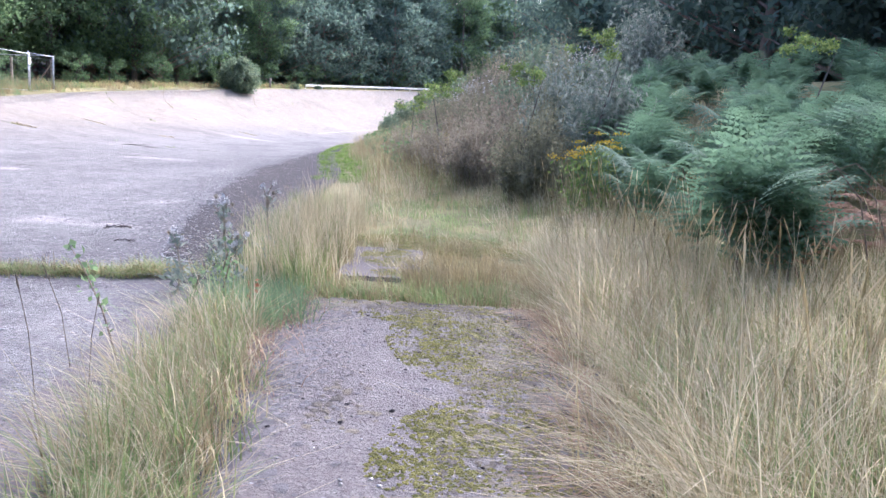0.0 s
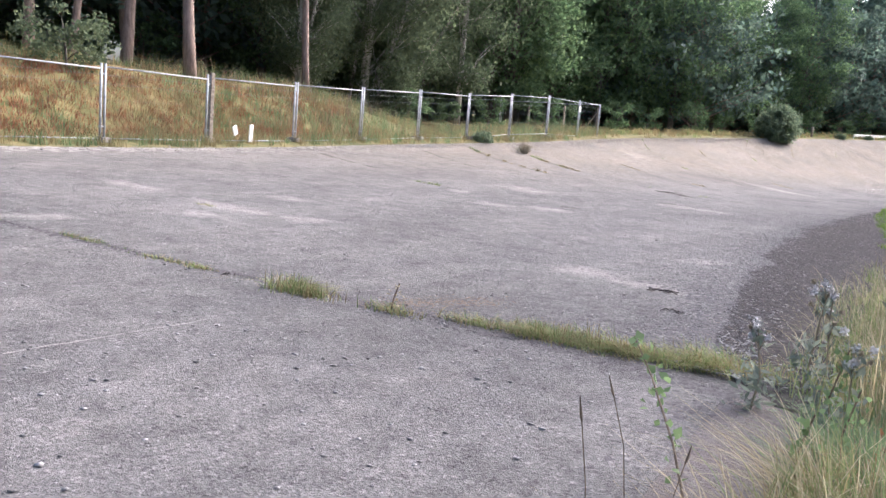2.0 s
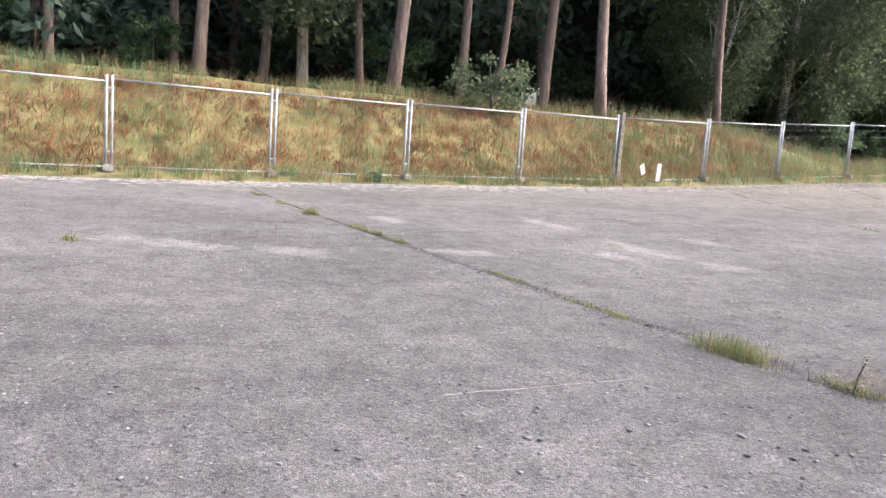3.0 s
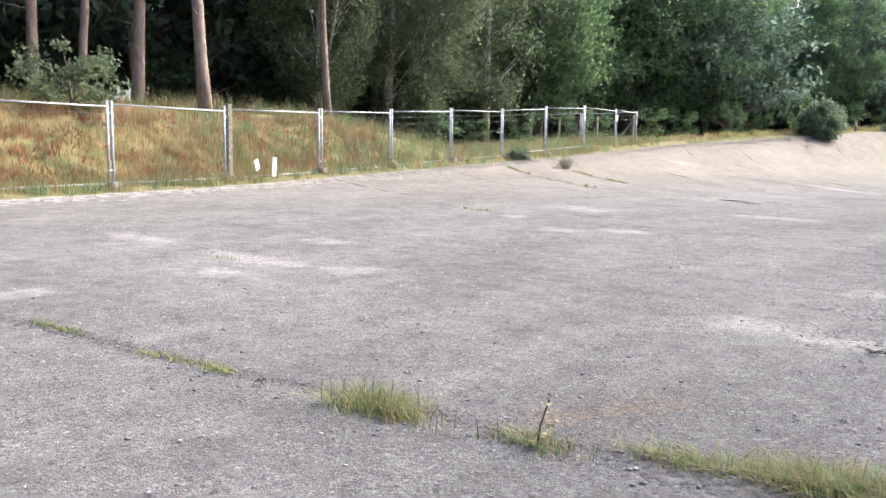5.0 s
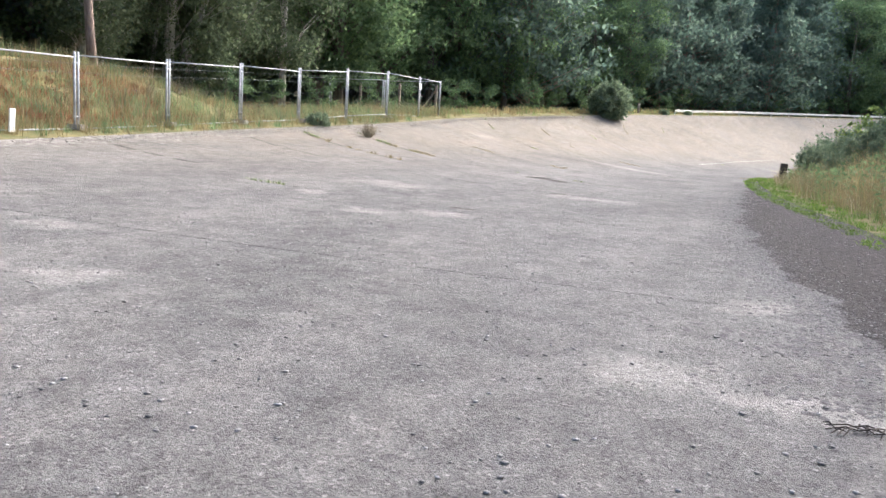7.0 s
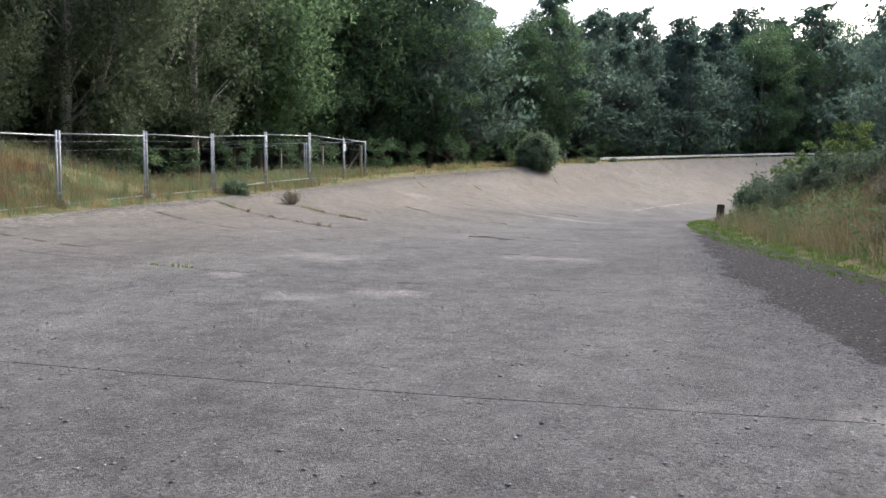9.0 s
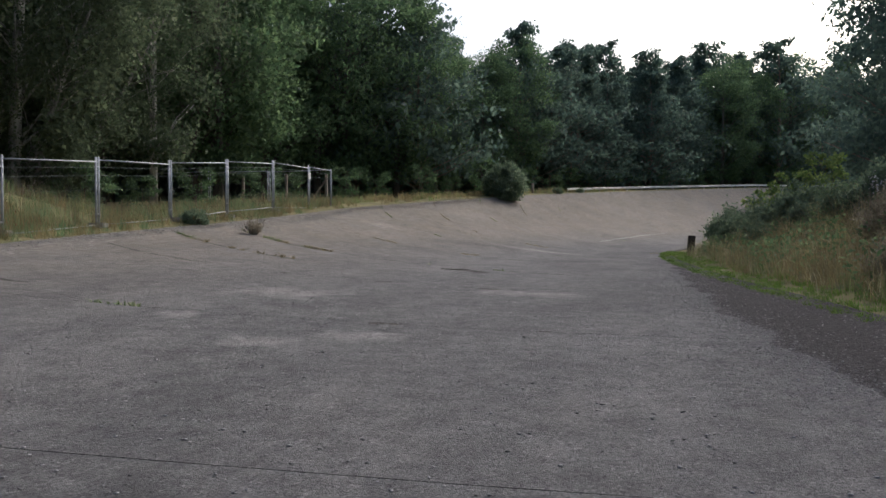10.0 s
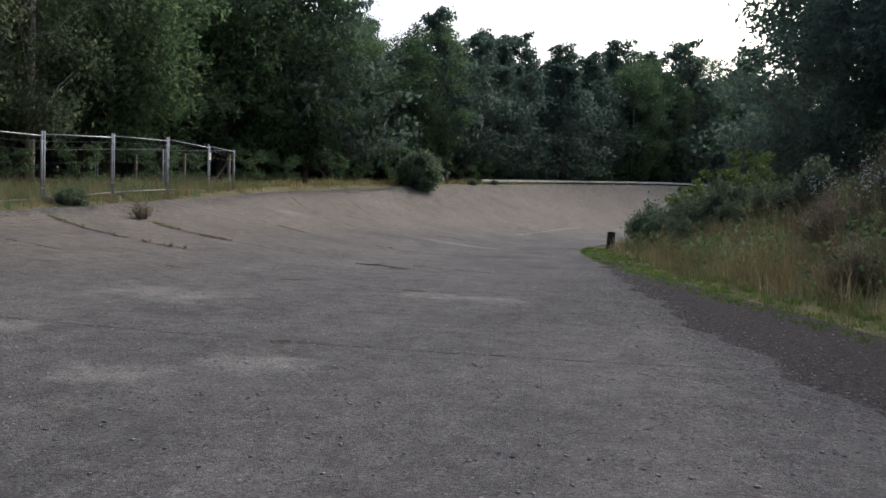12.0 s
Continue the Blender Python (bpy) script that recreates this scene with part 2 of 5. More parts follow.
# ---- the lie of the land: the crest of the banking and the inner edge of the track, station by station ----
PLAN = np.array([
    (-60, -11.0, 0.00, 4.0, -56.0), (-30, -15.8, 0.05, 1.5, -26.0), (-10, -18.4, 0.10, -0.4, -6.5), (1.1, -19.7, 0.16, -2.2, 4.2),
    (8.1, -20.5, 0.31, -3.1, 10.4), (15.5, -21.4, 0.50, -3.6, 17.0), (20.5, -21.8, 0.79, -4.2, 21.5), (26.9, -22.4, 1.15, -5.6, 27.0),
    (34.5, -22.7, 1.54, -6.8, 34.2), (43.8, -23.06, 2.25, -8.0, 43.5), (50.5, -22.9, 2.62, -8.0, 49.5), (56, -22.3, 2.97, -7.6, 54.0),
    (63, -21.4, 3.37, -6.8, 60.0), (74.5, -18.9, 4.10, -4.2, 69.0), (94.9, -11.7, 5.20, 3.0, 85.0), (118.7, 1.5, 6.50, 15.0, 104.0),
    (140, 18.0, 7.00, 29.0, 121.0), (160, 40.0, 7.00, 46.0, 137.0), (180, 70.0, 7.00, 72.0, 150.0)])
FINE = np.arange(-60, 180.1, 1.0)
SMOOTH = [np.convolve(np.pad(np.interp(FINE, PLAN[:, 0], PLAN[:, i]), 4, "edge"), np.ones(9) / 9, "valid") if i else FINE for i in range(5)]


def station(s):
    """Crest point and inner point at station s."""
    cx, cz, ix, iy = (float(np.interp(s, FINE, SMOOTH[i])) for i in (1, 2, 3, 4))
    return Vector((cx, s, cz)), Vector((ix, iy, 0))


def ease(x):
    x = min(1.0, max(0.0, x))
    return x * x * (3 - 2 * x)


BANK = 0.80     # share of the width over which the banking rises


def track_point(s, w, lift=0.0):
    """w from 0 at the inner edge to 1 at the crest."""
    c, i = station(s)
    p = i.lerp(c, w)
    r = max(0.0, (w - (1 - BANK)) / BANK)
    p.z = c.z * r ** 1.7 + lift
    return p


def outer_point(s, d):
    """d metres outside the crest."""
    c, i = station(s)
    a, b = station(s - 1)[0], station(s + 1)[0]
    t = (b - a)
    n = Vector((-t.y, t.x, 0)).normalized()
    p = c + n * d
    top = 2.95 * (1 - ease((s - 24) / 16))
    base = c.z + 0.12 * min(1.0, d)
    hill = max(base, top) if s < 40 else base
    p.z = base + (hill - base) * ease((d - 1.2) / 5.5) + 0.12 * noise.noise(p * 0.35) * min(1, d / 2) + 0.02 * max(0, d - 12)
    return p


def inner_point(s, d):
    """d metres inside the inner edge."""
    c, i = station(s)
    a, b = station(s - 1)[1], station(s + 1)[1]
    t = (b - a)
    n = Vector((t.y, -t.x, 0)).normalized()
    p = i + n * d
    near = 1 - ease((i.y - 10) / 12)
    rise_near = 0.9 * ease((d - 3.2) / 5) + 1.2 * ease((d - 8) / 10)
    rise_far = 2.6 * ease((d - 0.9) / 7.5) + 0.9 * ease((d - 8) / 10)
    p.z = rise_near * near + rise_far * (1 - near) - 0.01 + 0.06 * noise.noise(p * 0.5) * min(1, d / 3)
    return p


def ground_sheet():
    stations = np.concatenate([np.arange(-60, 130, 1.0), np.arange(130, 181, 2.5)])
    ins = [400, 200, 90, 50, 32, 24, 18, 14, 11, 9, 7.5, 6, 5, 4.2, 3.5, 2.8, 2.2, 1.6, 1.1, 0.6, 0.25]
    outs = [0.15, 0.5, 1, 1.6, 2.4, 3.2, 4, 5, 6, 7.5, 9, 12, 16, 22, 30, 45, 80, 180, 400]
    verts = []
    for s in stations:
        row = [inner_point(s, d) for d in ins]
        for k in range(3):
            row[k].z = row[3].z
        row += [track_point(s, w, -0.06 if w < 0.99 else -0.015) for w in np.linspace(0, 1, 17)]
        row += [outer_point(s, d) for d in outs]
        verts += [tuple(p) for p in row]
    n = len(ins) + 17 + len(outs)
    faces = [(a * n + k + 1, a * n + k, (a + 1) * n + k, (a + 1) * n + k + 1) for a in range(len(stations) - 1) for k in range(n - 1)]
    ob = new("ground", mesh_of("ground", verts, faces, TURF, True))
    return tagged(ob, "rough grassy ground with soil between the plants", "ground", kind="structure")


ground_sheet()
base = new("plain", mesh_of("plain", [(-900, -900, -2.5), (900, -900, -2.5), (900, 900, -2.5), (-900, 900, -2.5)], [(0, 1, 2, 3)], TURF))
tagged(base, "flat grassy land out to the horizon", "ground", kind="structure")


# ---- the concrete track: one slab after another ----
def slab(s0, s1, parent):
    nw, ns = 22, 5
    verts, faces = [], []
    for s in np.linspace(s0, s1, ns):
        for w in np.linspace(0, 1, nw):
            edge = (0.05 if w in (0, 1) else 0.02) * noise.noise(Vector((s * 1.7, w * 9, 0))) * (0.4 if 0 < w < 1 else 1)
            shift = 2.6 * station(s)[0].z * max(0.0, (w - 0.2) / 0.8) ** 4
            verts.append(tuple(track_point(s + shift, w, 0.004 * noise.noise(Vector((s, w * 14, 3)))) + Vector((edge if w in (0, 1) else 0, edge * 0.4 if s in (s0, s1) else 0, 0))))
    top = len(verts)
    verts += [(x, y, z - 0.15) for x, y, z in verts]
    for a in range(ns - 1):
        for k in range(nw - 1):
            i = a * nw + k
            faces.append((i + 1, i, i + nw, i + nw + 1))
    ring = list(range(nw)) + [a * nw + nw - 1 for a in range(1, ns)] + [(ns - 1) * nw + k for k in range(nw - 2, -1, -1)] + [a * nw for a in range(ns - 2, 0, -1)]
    for p, q in zip(ring, ring[1:] + ring[:1]):
        faces.append((p, q, q + top, p + top))
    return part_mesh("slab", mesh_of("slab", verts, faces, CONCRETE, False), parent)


JOINTS = [3.4 + 6.43 * k for k in range(-9, 28)]
track = tagged(new("track"), "weathered grey concrete race track curving up into a banking", "track", kind="structure")
for s0, s1 in zip(JOINTS, JOINTS[1:]):
    a, b = (0.016 if abs(s - 3.4) < 0.1 else 0.005 for s in (s0, s1))
    slab(s0 + a, s1 - b, track)


def locate(x, y):
    """Station and share across for a place on the plan."""
    s, w = y, 0.5
    for _ in range(8):
        c, i = station(s)
        d = c - i
        w = ((x - i.x) * d.x + (y - i.y) * d.y) / (d.x * d.x + d.y * d.y)
        p = i.lerp(c, w)
        s += (y - p.y) * 0.8 if s < 70 else ((y - p.y) * 0.7 + (x - p.x) * 0.4)
    return s, w, (c - i).xy.length


def height_at(x, y):
    s, w, width = locate(x, y)
    if w < 0:
        return inner_point(s, -w * width).z
    if w > 1:
        return outer_point(s, (w - 1) * width).z
    return track_point(s, w).z


# ---- the temporary fence on the crest ----
POSTS = [(-19.75, -6.2, 2.22), (-20.2, -2.55, 2.27), (-20.62, 1.13, 2.32), (-21.03, 4.8, 2.37), (-21.45, 8.43, 2.44), (-21.87, 12.06, 2.54), (-22.3, 15.65, 2.64),
         (-22.58, 19.33, 2.80), (-22.96, 22.91, 3.00), (-23.21, 26.53, 3.26), (-23.43, 30.17, 3.46), (-23.59, 33.78, 3.79), (-23.71, 37.41, 4.04), (-23.85, 40.9, 4.10)]


def tube(points, r, sides=8):
    return tube_data(points, [r] * len(points), sides)


def fence_panel(a, b, name="mesh_fence", label="galvanised temporary fence panel with thin wire infill", round_top=False):
    """a, b: tops of its two ends."""
    a, b = Vector(a), Vector(b)
    d = (b - a).normalized()
    flat = Vector((d.x, d.y, 0)).normalized()
    a, b = a + d * 0.06, b - d * 0.06
    H = 2.0
    down = Vector((0, 0, -H))
    thing = tagged(new(name), label, "fence", "temporary fence")
    for e in (a, b):
        part_mesh("upright", mesh_of("upright", *tube([e + down * 1.02, e + Vector((0, 0, 0 if round_top else 0.07))], 0.034), STEEL, True), thing)
    part_mesh("top_tube", mesh_of("top_tube", *tube([a - Vector((0, 0, 0.02)), b - Vector((0, 0, 0.07))], 0.021), STEEL, True), thing)
    part_mesh("bottom_tube", mesh_of("bottom_tube", *tube([a + down * 0.97, b + down * 0.97], 0.018), STEEL, True), thing)
    wires = []
    for k in range(1, 24):
        p = a.lerp(b, k / 24)
        wires.append(tube([p + Vector((0, 0, -0.03)), p + down * 0.9], 0.0011, 3))
    for z in (0.24, 0.48, 0.9, 1.35):
        wires.append(tube([a - Vector((0, 0, z)), b - Vector((0, 0, z))], 0.004 if z < 0.5 else 0.0015, 3))
    part_mesh("wire_infill", mesh_of("wire_infill", *join(wires), WIRE), thing, "thin welded wire mesh")["kind"] = "stuff"
    return thing


for a, b in zip(POSTS, POSTS[1:]):
    thing = fence_panel(a, b)
    bm = bmesh.new()
    box(bm, (a[0], a[1], height_at(a[0], a[1]) + 0.06), (0.62, 0.24, 0.15))
    bmesh.ops.bevel(bm, geom=list(bm.edges), offset=0.03, segments=2, affect="EDGES")
    part("base_block", bm, PALE, thing, "pale concrete foot block")
    way = (Vector(b) - Vector(a)).normalized()
    for drop in (0.22, 1.62):
        bm = bmesh.new()
        box(bm, Vector(a) - Vector((0, 0, drop)), (0.05, 0.22, 0.05), Euler((0, 0, math.atan2(way.y, way.x) - math.pi / 2)).to_matrix())
        bmesh.ops.bevel(bm, geom=list(bm.edges), offset=0.012, segments=1, affect="EDGES")
        part("clamp", bm, STEEL, thing, "bolted steel clamp joining two panels")


# ---- plants ----
def leaf_arrays(points, size, rnd, stretch=1.6, droop=0.0, jitter=0.35):
    """One small four-cornered leaf at every point, turned at random."""
    n = len(points)
    d = rnd.normal(size=(n, 3))
    d[:, 2] -= droop
    d /= np.linalg.norm(d, axis=1)[:, None]
    e = np.cross(d, rnd.normal(size=(n, 3)))
    e /= np.linalg.norm(e, axis=1)[:, None]
    L = size * (1 + jitter * rnd.uniform(-1, 1, (n, 1)))
    fold = np.cross(d, e) * L * 0.18
    v = np.stack([points - d * L * stretch / 2, points + e * L / 2 + fold, points + d * L * stretch / 2, points - e * L / 2 + fold], 1).reshape(-1, 3)
    f = np.arange(4 * n).reshape(n, 4)
    return v, f


def quads(name, v, f, mat):
    me = bpy.data.meshes.new(name)
    me.vertices.add(len(v))
    me.vertices.foreach_set("co", np.ascontiguousarray(v, dtype=np.float32).ravel())
    me.loops.add(f.size)
    me.loops.foreach_set("vertex_index", np.ascontiguousarray(f, dtype=np.int32).ravel())
    me.polygons.add(len(f))
    me.polygons.foreach_set("loop_start", np.arange(0, f.size, f.shape[1], dtype=np.int32))
    me.update(calc_edges=True)
    me.materials.append(mat)
    return me


def broadleaf(height, spread, low, mat, bark, label, seed, leaves=2600, size=0.36, clumps=46, name="tree", trunk_r=0.22, droop=0.0, category="tree"):
    rnd, r2 = np.random.RandomState(seed), random.Random(seed)
    thing = tagged(new(name), label, category, "woodland trees")
    lean = Vector((r2.uniform(-0.6, 0.6), r2.uniform(-0.6, 0.6), height * 0.86))
    bits = [tube_data([(0, 0, -0.4), (lean.x * 0.2, lean.y * 0.25, lean.z * 0.3), (lean.x * 0.6, lean.y * 0.5, lean.z * 0.65), tuple(lean)], [trunk_r * 1.25, trunk_r, trunk_r * 0.65, trunk_r * 0.12], 8)]
    pts = []
    for k in range(clumps):
        h = r2.uniform(low, 0.97)
        prof = math.sin(math.pi * min(1, max(0.06, (h - low * 0.6) / (1.06 - low * 0.6)))) ** 0.6
        a, rr = r2.uniform(0, 2 * math.pi), spread * prof * (0.45 + 0.55 * r2.random() ** 0.5)
        c = Vector((math.cos(a) * rr, math.sin(a) * rr, h * height))
        if k % 3 == 0:
            s = Vector((lean.x * h * 0.7, lean.y * h * 0.7, max(0.12, h - 0.16) * height))
            bits.append(tube_data([s, s.lerp(c, 0.55) + Vector((0, 0, 0.3)), c], [trunk_r * 0.35 * (1.15 - h), trunk_r * 0.2 * (1.15 - h), 0.015], 5))
        q = np.clip(rnd.normal(size=(leaves // clumps, 3)), -1.9, 1.9) * np.array([0.30, 0.30, 0.20 + droop * 0.14]) * spread * 0.5 * r2.uniform(0.7, 1.2) * (0.6 + 0.4 * prof)
        pts.append(q + np.array(c))
    part_mesh("trunk", mesh_of("trunk", *join(bits), bark, True), thing)
    v, f = leaf_arrays(np.concatenate(pts), size, rnd, 1.5, droop)
    part_mesh("crown", quads("crown", v, f, mat), thing)
    return thing


def scots_pine(height, crown_from, spread, seed, label, leaves=2400, trunk_r=0.22, size=0.34, name="pine_tree"):
    rnd, r2 = np.random.RandomState(seed), random.Random(seed)
    thing = tagged(new(name), label, "pine tree", "woodland trees")
    bend = Vector((r2.uniform(-0.5, 0.5), r2.uniform(-0.5, 0.5), 0))
    axis = [bend * math.sin(math.pi * h) + Vector((0, 0, height * h - 0.4)) for h in (0, 0.12, 0.3, 0.55, 0.8, 1.0)]
    bits = [tube_data(axis, [trunk_r * q for q in (1.3, 1.0, 0.9, 0.7, 0.4, 0.08)], 10)]
    pts = []
    n = 64
    for k in range(n):
        h = crown_from + (1 - crown_from) * (k + r2.random()) / n
        t = (h - crown_from) / (1 - crown_from)
        reach = spread * (0.6 + 0.4 * math.sin(math.pi * min(1, t + 0.25))) * (1.05 - 0.6 * t ** 4) * r2.uniform(0.55, 1.1)
        a = r2.uniform(0, 2 * math.pi)
        c = Vector((math.cos(a) * reach, math.sin(a) * reach, height * h + 0.12 * reach))
        s = Vector((0, 0, height * h - 0.25 * reach - 0.4)) + bend * math.sin(math.pi * h)
        bits.append(tube_data([s, s.lerp(c, 0.6) - Vector((0, 0, 0.1)), c], [0.07 * (1.2 - t), 0.045 * (1.2 - t), 0.01], 5))
        for q in (1.0, 0.6):
            m = leaves // (2 * n)
            pts.append(np.clip(rnd.normal(size=(m, 3)), -1.6, 1.6) * np.array([0.5, 0.5, 0.22]) * (0.5 + 0.27 * reach) + np.array(s.lerp(c, q)))
    for k in range(7):
        h = r2.uniform(0.15, crown_from)
        a = r2.uniform(0, 2 * math.pi)
        s = Vector((0, 0, height * h)) + bend * math.sin(math.pi * h)
        bits.append(tube_data([s, s + Vector((math.cos(a), math.sin(a), r2.uniform(-0.2, 0.3))) * r2.uniform(0.5, 1.6)], [0.03, 0.008], 4))
    part_mesh("trunk", mesh_of("trunk", *join(bits), PINE_BARK, True), thing)
    v, f = leaf_arrays(np.concatenate(pts), size, rnd, 2.2, 0.0)
    part_mesh("crown", quads("crown", v, f, NEEDLE), thing)
    return thing


OAK_LABEL = "tall leafy oak with a dense dark green crown"
KINDS = {
    "oak": [broadleaf(17, 4.6, 0.10, OAK_LEAF, GREY_BARK, OAK_LABEL, 11 + k, 14000, 0.155, 120) for k in range(3)],
    "birch": [broadleaf(16, 3.6, 0.14, PALE_LEAF, BIRCH_BARK, "slender birch with drooping grey-green foliage", 21 + k, 13000, 0.115, 110, "birch_tree", 0.15, 0.8) for k in range(2)],
    "pine": [scots_pine(19, 0.5, 3.6, 31 + k, "tall scots pine with a bare reddish trunk", 4000, 0.22, 0.24) for k in range(3)],
    "fir": [scots_pine(17, 0.07, 5.6, 41 + k, "dark pine at the edge of the wood, branched low down", 5400, 0.22, 0.25) for k in range(3)],
    "back_fir": [scots_pine(17, 0.07, 5.6, 61 + k, "dark pine deeper in the wood", 2800, 0.22, 0.38) for k in range(2)],
    "back_oak": [broadleaf(17, 4.8, 0.10, OAK_LEAF, GREY_BARK, "leafy oak deeper in the wood", 65 + k, 3000, 0.4, 60) for k in range(2)],
    "edge_fir": [scots_pine(17, 0.07, 5.2, 46, "dark pine at the edge of the wood, branched low down", 16000, 0.24, 0.15)],
    "shrub": [broadleaf(5.0, 2.6, 0.05, OAK_LEAF, GREY_BARK, "dark green undergrowth shrub beneath the trees", 51 + k, 1500, 0.2, 30, "shrub", 0.06, 0, "shrub") for k in range(2)],
}
pool = {k: list(v) for k, v in KINDS.items()}
tree_rnd = random.Random(5)


def plant(kind, x, y, scale=1.0, z=None):
    z = height_at(x, y) - 0.05 if z is None else z
    m = pose(x, y, z, 0, 0, tree_rnd.uniform(0, 360)) @ Matrix.Diagonal((scale, scale, scale * tree_rnd.uniform(0.93, 1.07), 1))
    if pool[kind]:
        ob = pool[kind].pop()
        ob.matrix_basis = m
        return ob
    return copy_thing(tree_rnd.choice(KINDS[kind]), m)


def tall(s):
    return float(np.interp(s, (36, 44, 52, 60, 70, 85, 100, 120, 160), (1.0, 1.14, 1.18, 1.04, 0.87, 0.82, 0.9, 1.02, 1.2)))


# single trunks at the edge of the wood
for x, y, k in ((-34.8, 3.3, 0.8), (-31.8, 3.9, 1.0), (-34.5, 6.6, 0.9), (-33.6, 10.6, 0.85), (-30.4, 10.8, 1.25), (-32.3, 14.5, 0.85),
                (-31.7, 15.8, 0.75), (-31.3, 17.8, 1.1), (-27.6, 18.4, 1.05), (-33.0, -1.0, 1.0), (-31.0, -4.5, 1.0), (-36.0, 20.5, 1.0)):
    plant("pine", x, y, k)
plant("birch", -33.0, 8.0, 1.35)
plant("pine", -28.6, 24.9, 0.8)
# the wood behind them, and round the outside of the curve
for s in np.arange(-30, 31, 4.2):
    for d, kind in ((19, "fir"), (26, "back_oak"), (33, "back_fir"), (40, "back_oak")):
        p = outer_point(s + tree_rnd.uniform(-1.6, 1.6), d + tree_rnd.uniform(-2, 2))
        plant(kind, p.x, p.y, tree_rnd.uniform(0.85, 1.15))
for s in np.arange(-26, 34, 5.0):
    p = outer_point(s, 15 + tree_rnd.uniform(-1.5, 3))
    plant("shrub", p.x, p.y, tree_rnd.uniform(0.6, 1.0))
for s in np.arange(29, 160, 3.8):
    near = 10 if s < 60 else 7
    for j, d in enumerate((near, near + 5, near + 10)):
        q = s + tree_rnd.uniform(-1.8, 1.8)
        p = outer_point(q, d + tree_rnd.uniform(-1.5, 1.5))
        if s < 42:
            kind = ("birch", "oak", "back_oak")[j]
        elif s < 62:
            kind = "oak" if j < 1 else "back_oak"
        else:
            kind = tree_rnd.choice(("oak", "fir", "fir", "oak")) if j < 1 else "fir" if j < 2 else "back_fir"
        plant(kind, p.x, p.y, tree_rnd.uniform(0.9, 1.12) * tall(s))
for s in np.arange(34, 168, 4.0):
    p = outer_point(s, (7 if s < 60 else 4.5) + tree_rnd.uniform(-1, 1))
    plant("shrub", p.x, p.y, tree_rnd.uniform(0.45, 0.8))


def far_wood(name, lo, hi, side, d0, d1, top, n, seed, z0=0.0):
    """Dense foliage deep in the wood, closing the view between the trunks."""
    rnd = np.random.RandomState(seed)
    fn = outer_point if side == "out" else inner_point
    pts = []
    for s in np.linspace(lo, hi, int((hi - lo) * 4)):
        a, b = fn(s, d0), fn(s, d1)
        m = n // int((hi - lo) * 4)
        u, h = rnd.uniform(0, 1, m), rnd.uniform(0, 1, m)
        ridge = top * (tall(s) if side == "out" else 1.0) * (0.82 + 0.3 * noise.noise(Vector((s * 0.16, seed, 0))) + 0.12 * noise.noise(Vector((s * 0.6, seed, 3))))
        pts.append(np.stack([a.x + (b.x - a.x) * u, a.y + (b.y - a.y) * u, a.z + z0 + ridge * h], 1) + rnd.normal(size=(m, 3)) * 0.4)
    v, f = leaf_arrays(np.concatenate(pts), 0.56, rnd, 1.5)
    tagged(new(name, quads(name, v, f, NEEDLE)), "dense dark foliage deep in the wood", "woodland", kind="stuff")


far_wood("deep_wood", -40, 32, "out", 44, 50, 15, 18000, 71)
far_wood("deep_wood", 28, 175, "out", 18, 24, 14.5, 64000, 72)
far_wood("deep_wood", -10, 60, "in", 24, 28, 13, 15000, 73)
# the wood on the inside of the curve
for x, y, k in ((9.5, 84, 1.3), (9.6, 74, 1.2), (10.8, 65, 1.15), (10.4, 57, 1.1), (10, 48, 1.0), (10, 39, 1.0), (15, 80, 1.2), (14, 69, 1.1), (14, 60, 1.0), (13, 51, 1.0), (14, 42, 1.0),
                (9, 30, 0.95), (14, 33, 1.0), (8.5, 22, 0.8), (13, 25, 0.9), (12, 17, 0.8), (17, 20, 0.95), (19, 28, 1.0), (20, 38, 1.0), (20, 50, 1.0), (17, 11, 0.85),
                (21, 14, 0.95), (24, 22, 1.0), (21, 4, 0.9), (26, 9, 1.0), (24, -6, 1.0), (20, -14, 1.0), (12, -22, 1.0), (4, -30, 1.0), (-6, -34, 1.0)):
    plant_x = x + (6.0 if 10 < y < 36 else 3.0 if 36 <= y < 60 else 0.0)
    plant("edge_fir" if x < 11 and y > 28 else "fir" if (x + y) % 4 > 0.5 or y > 28 else "oak", plant_x, y, k)


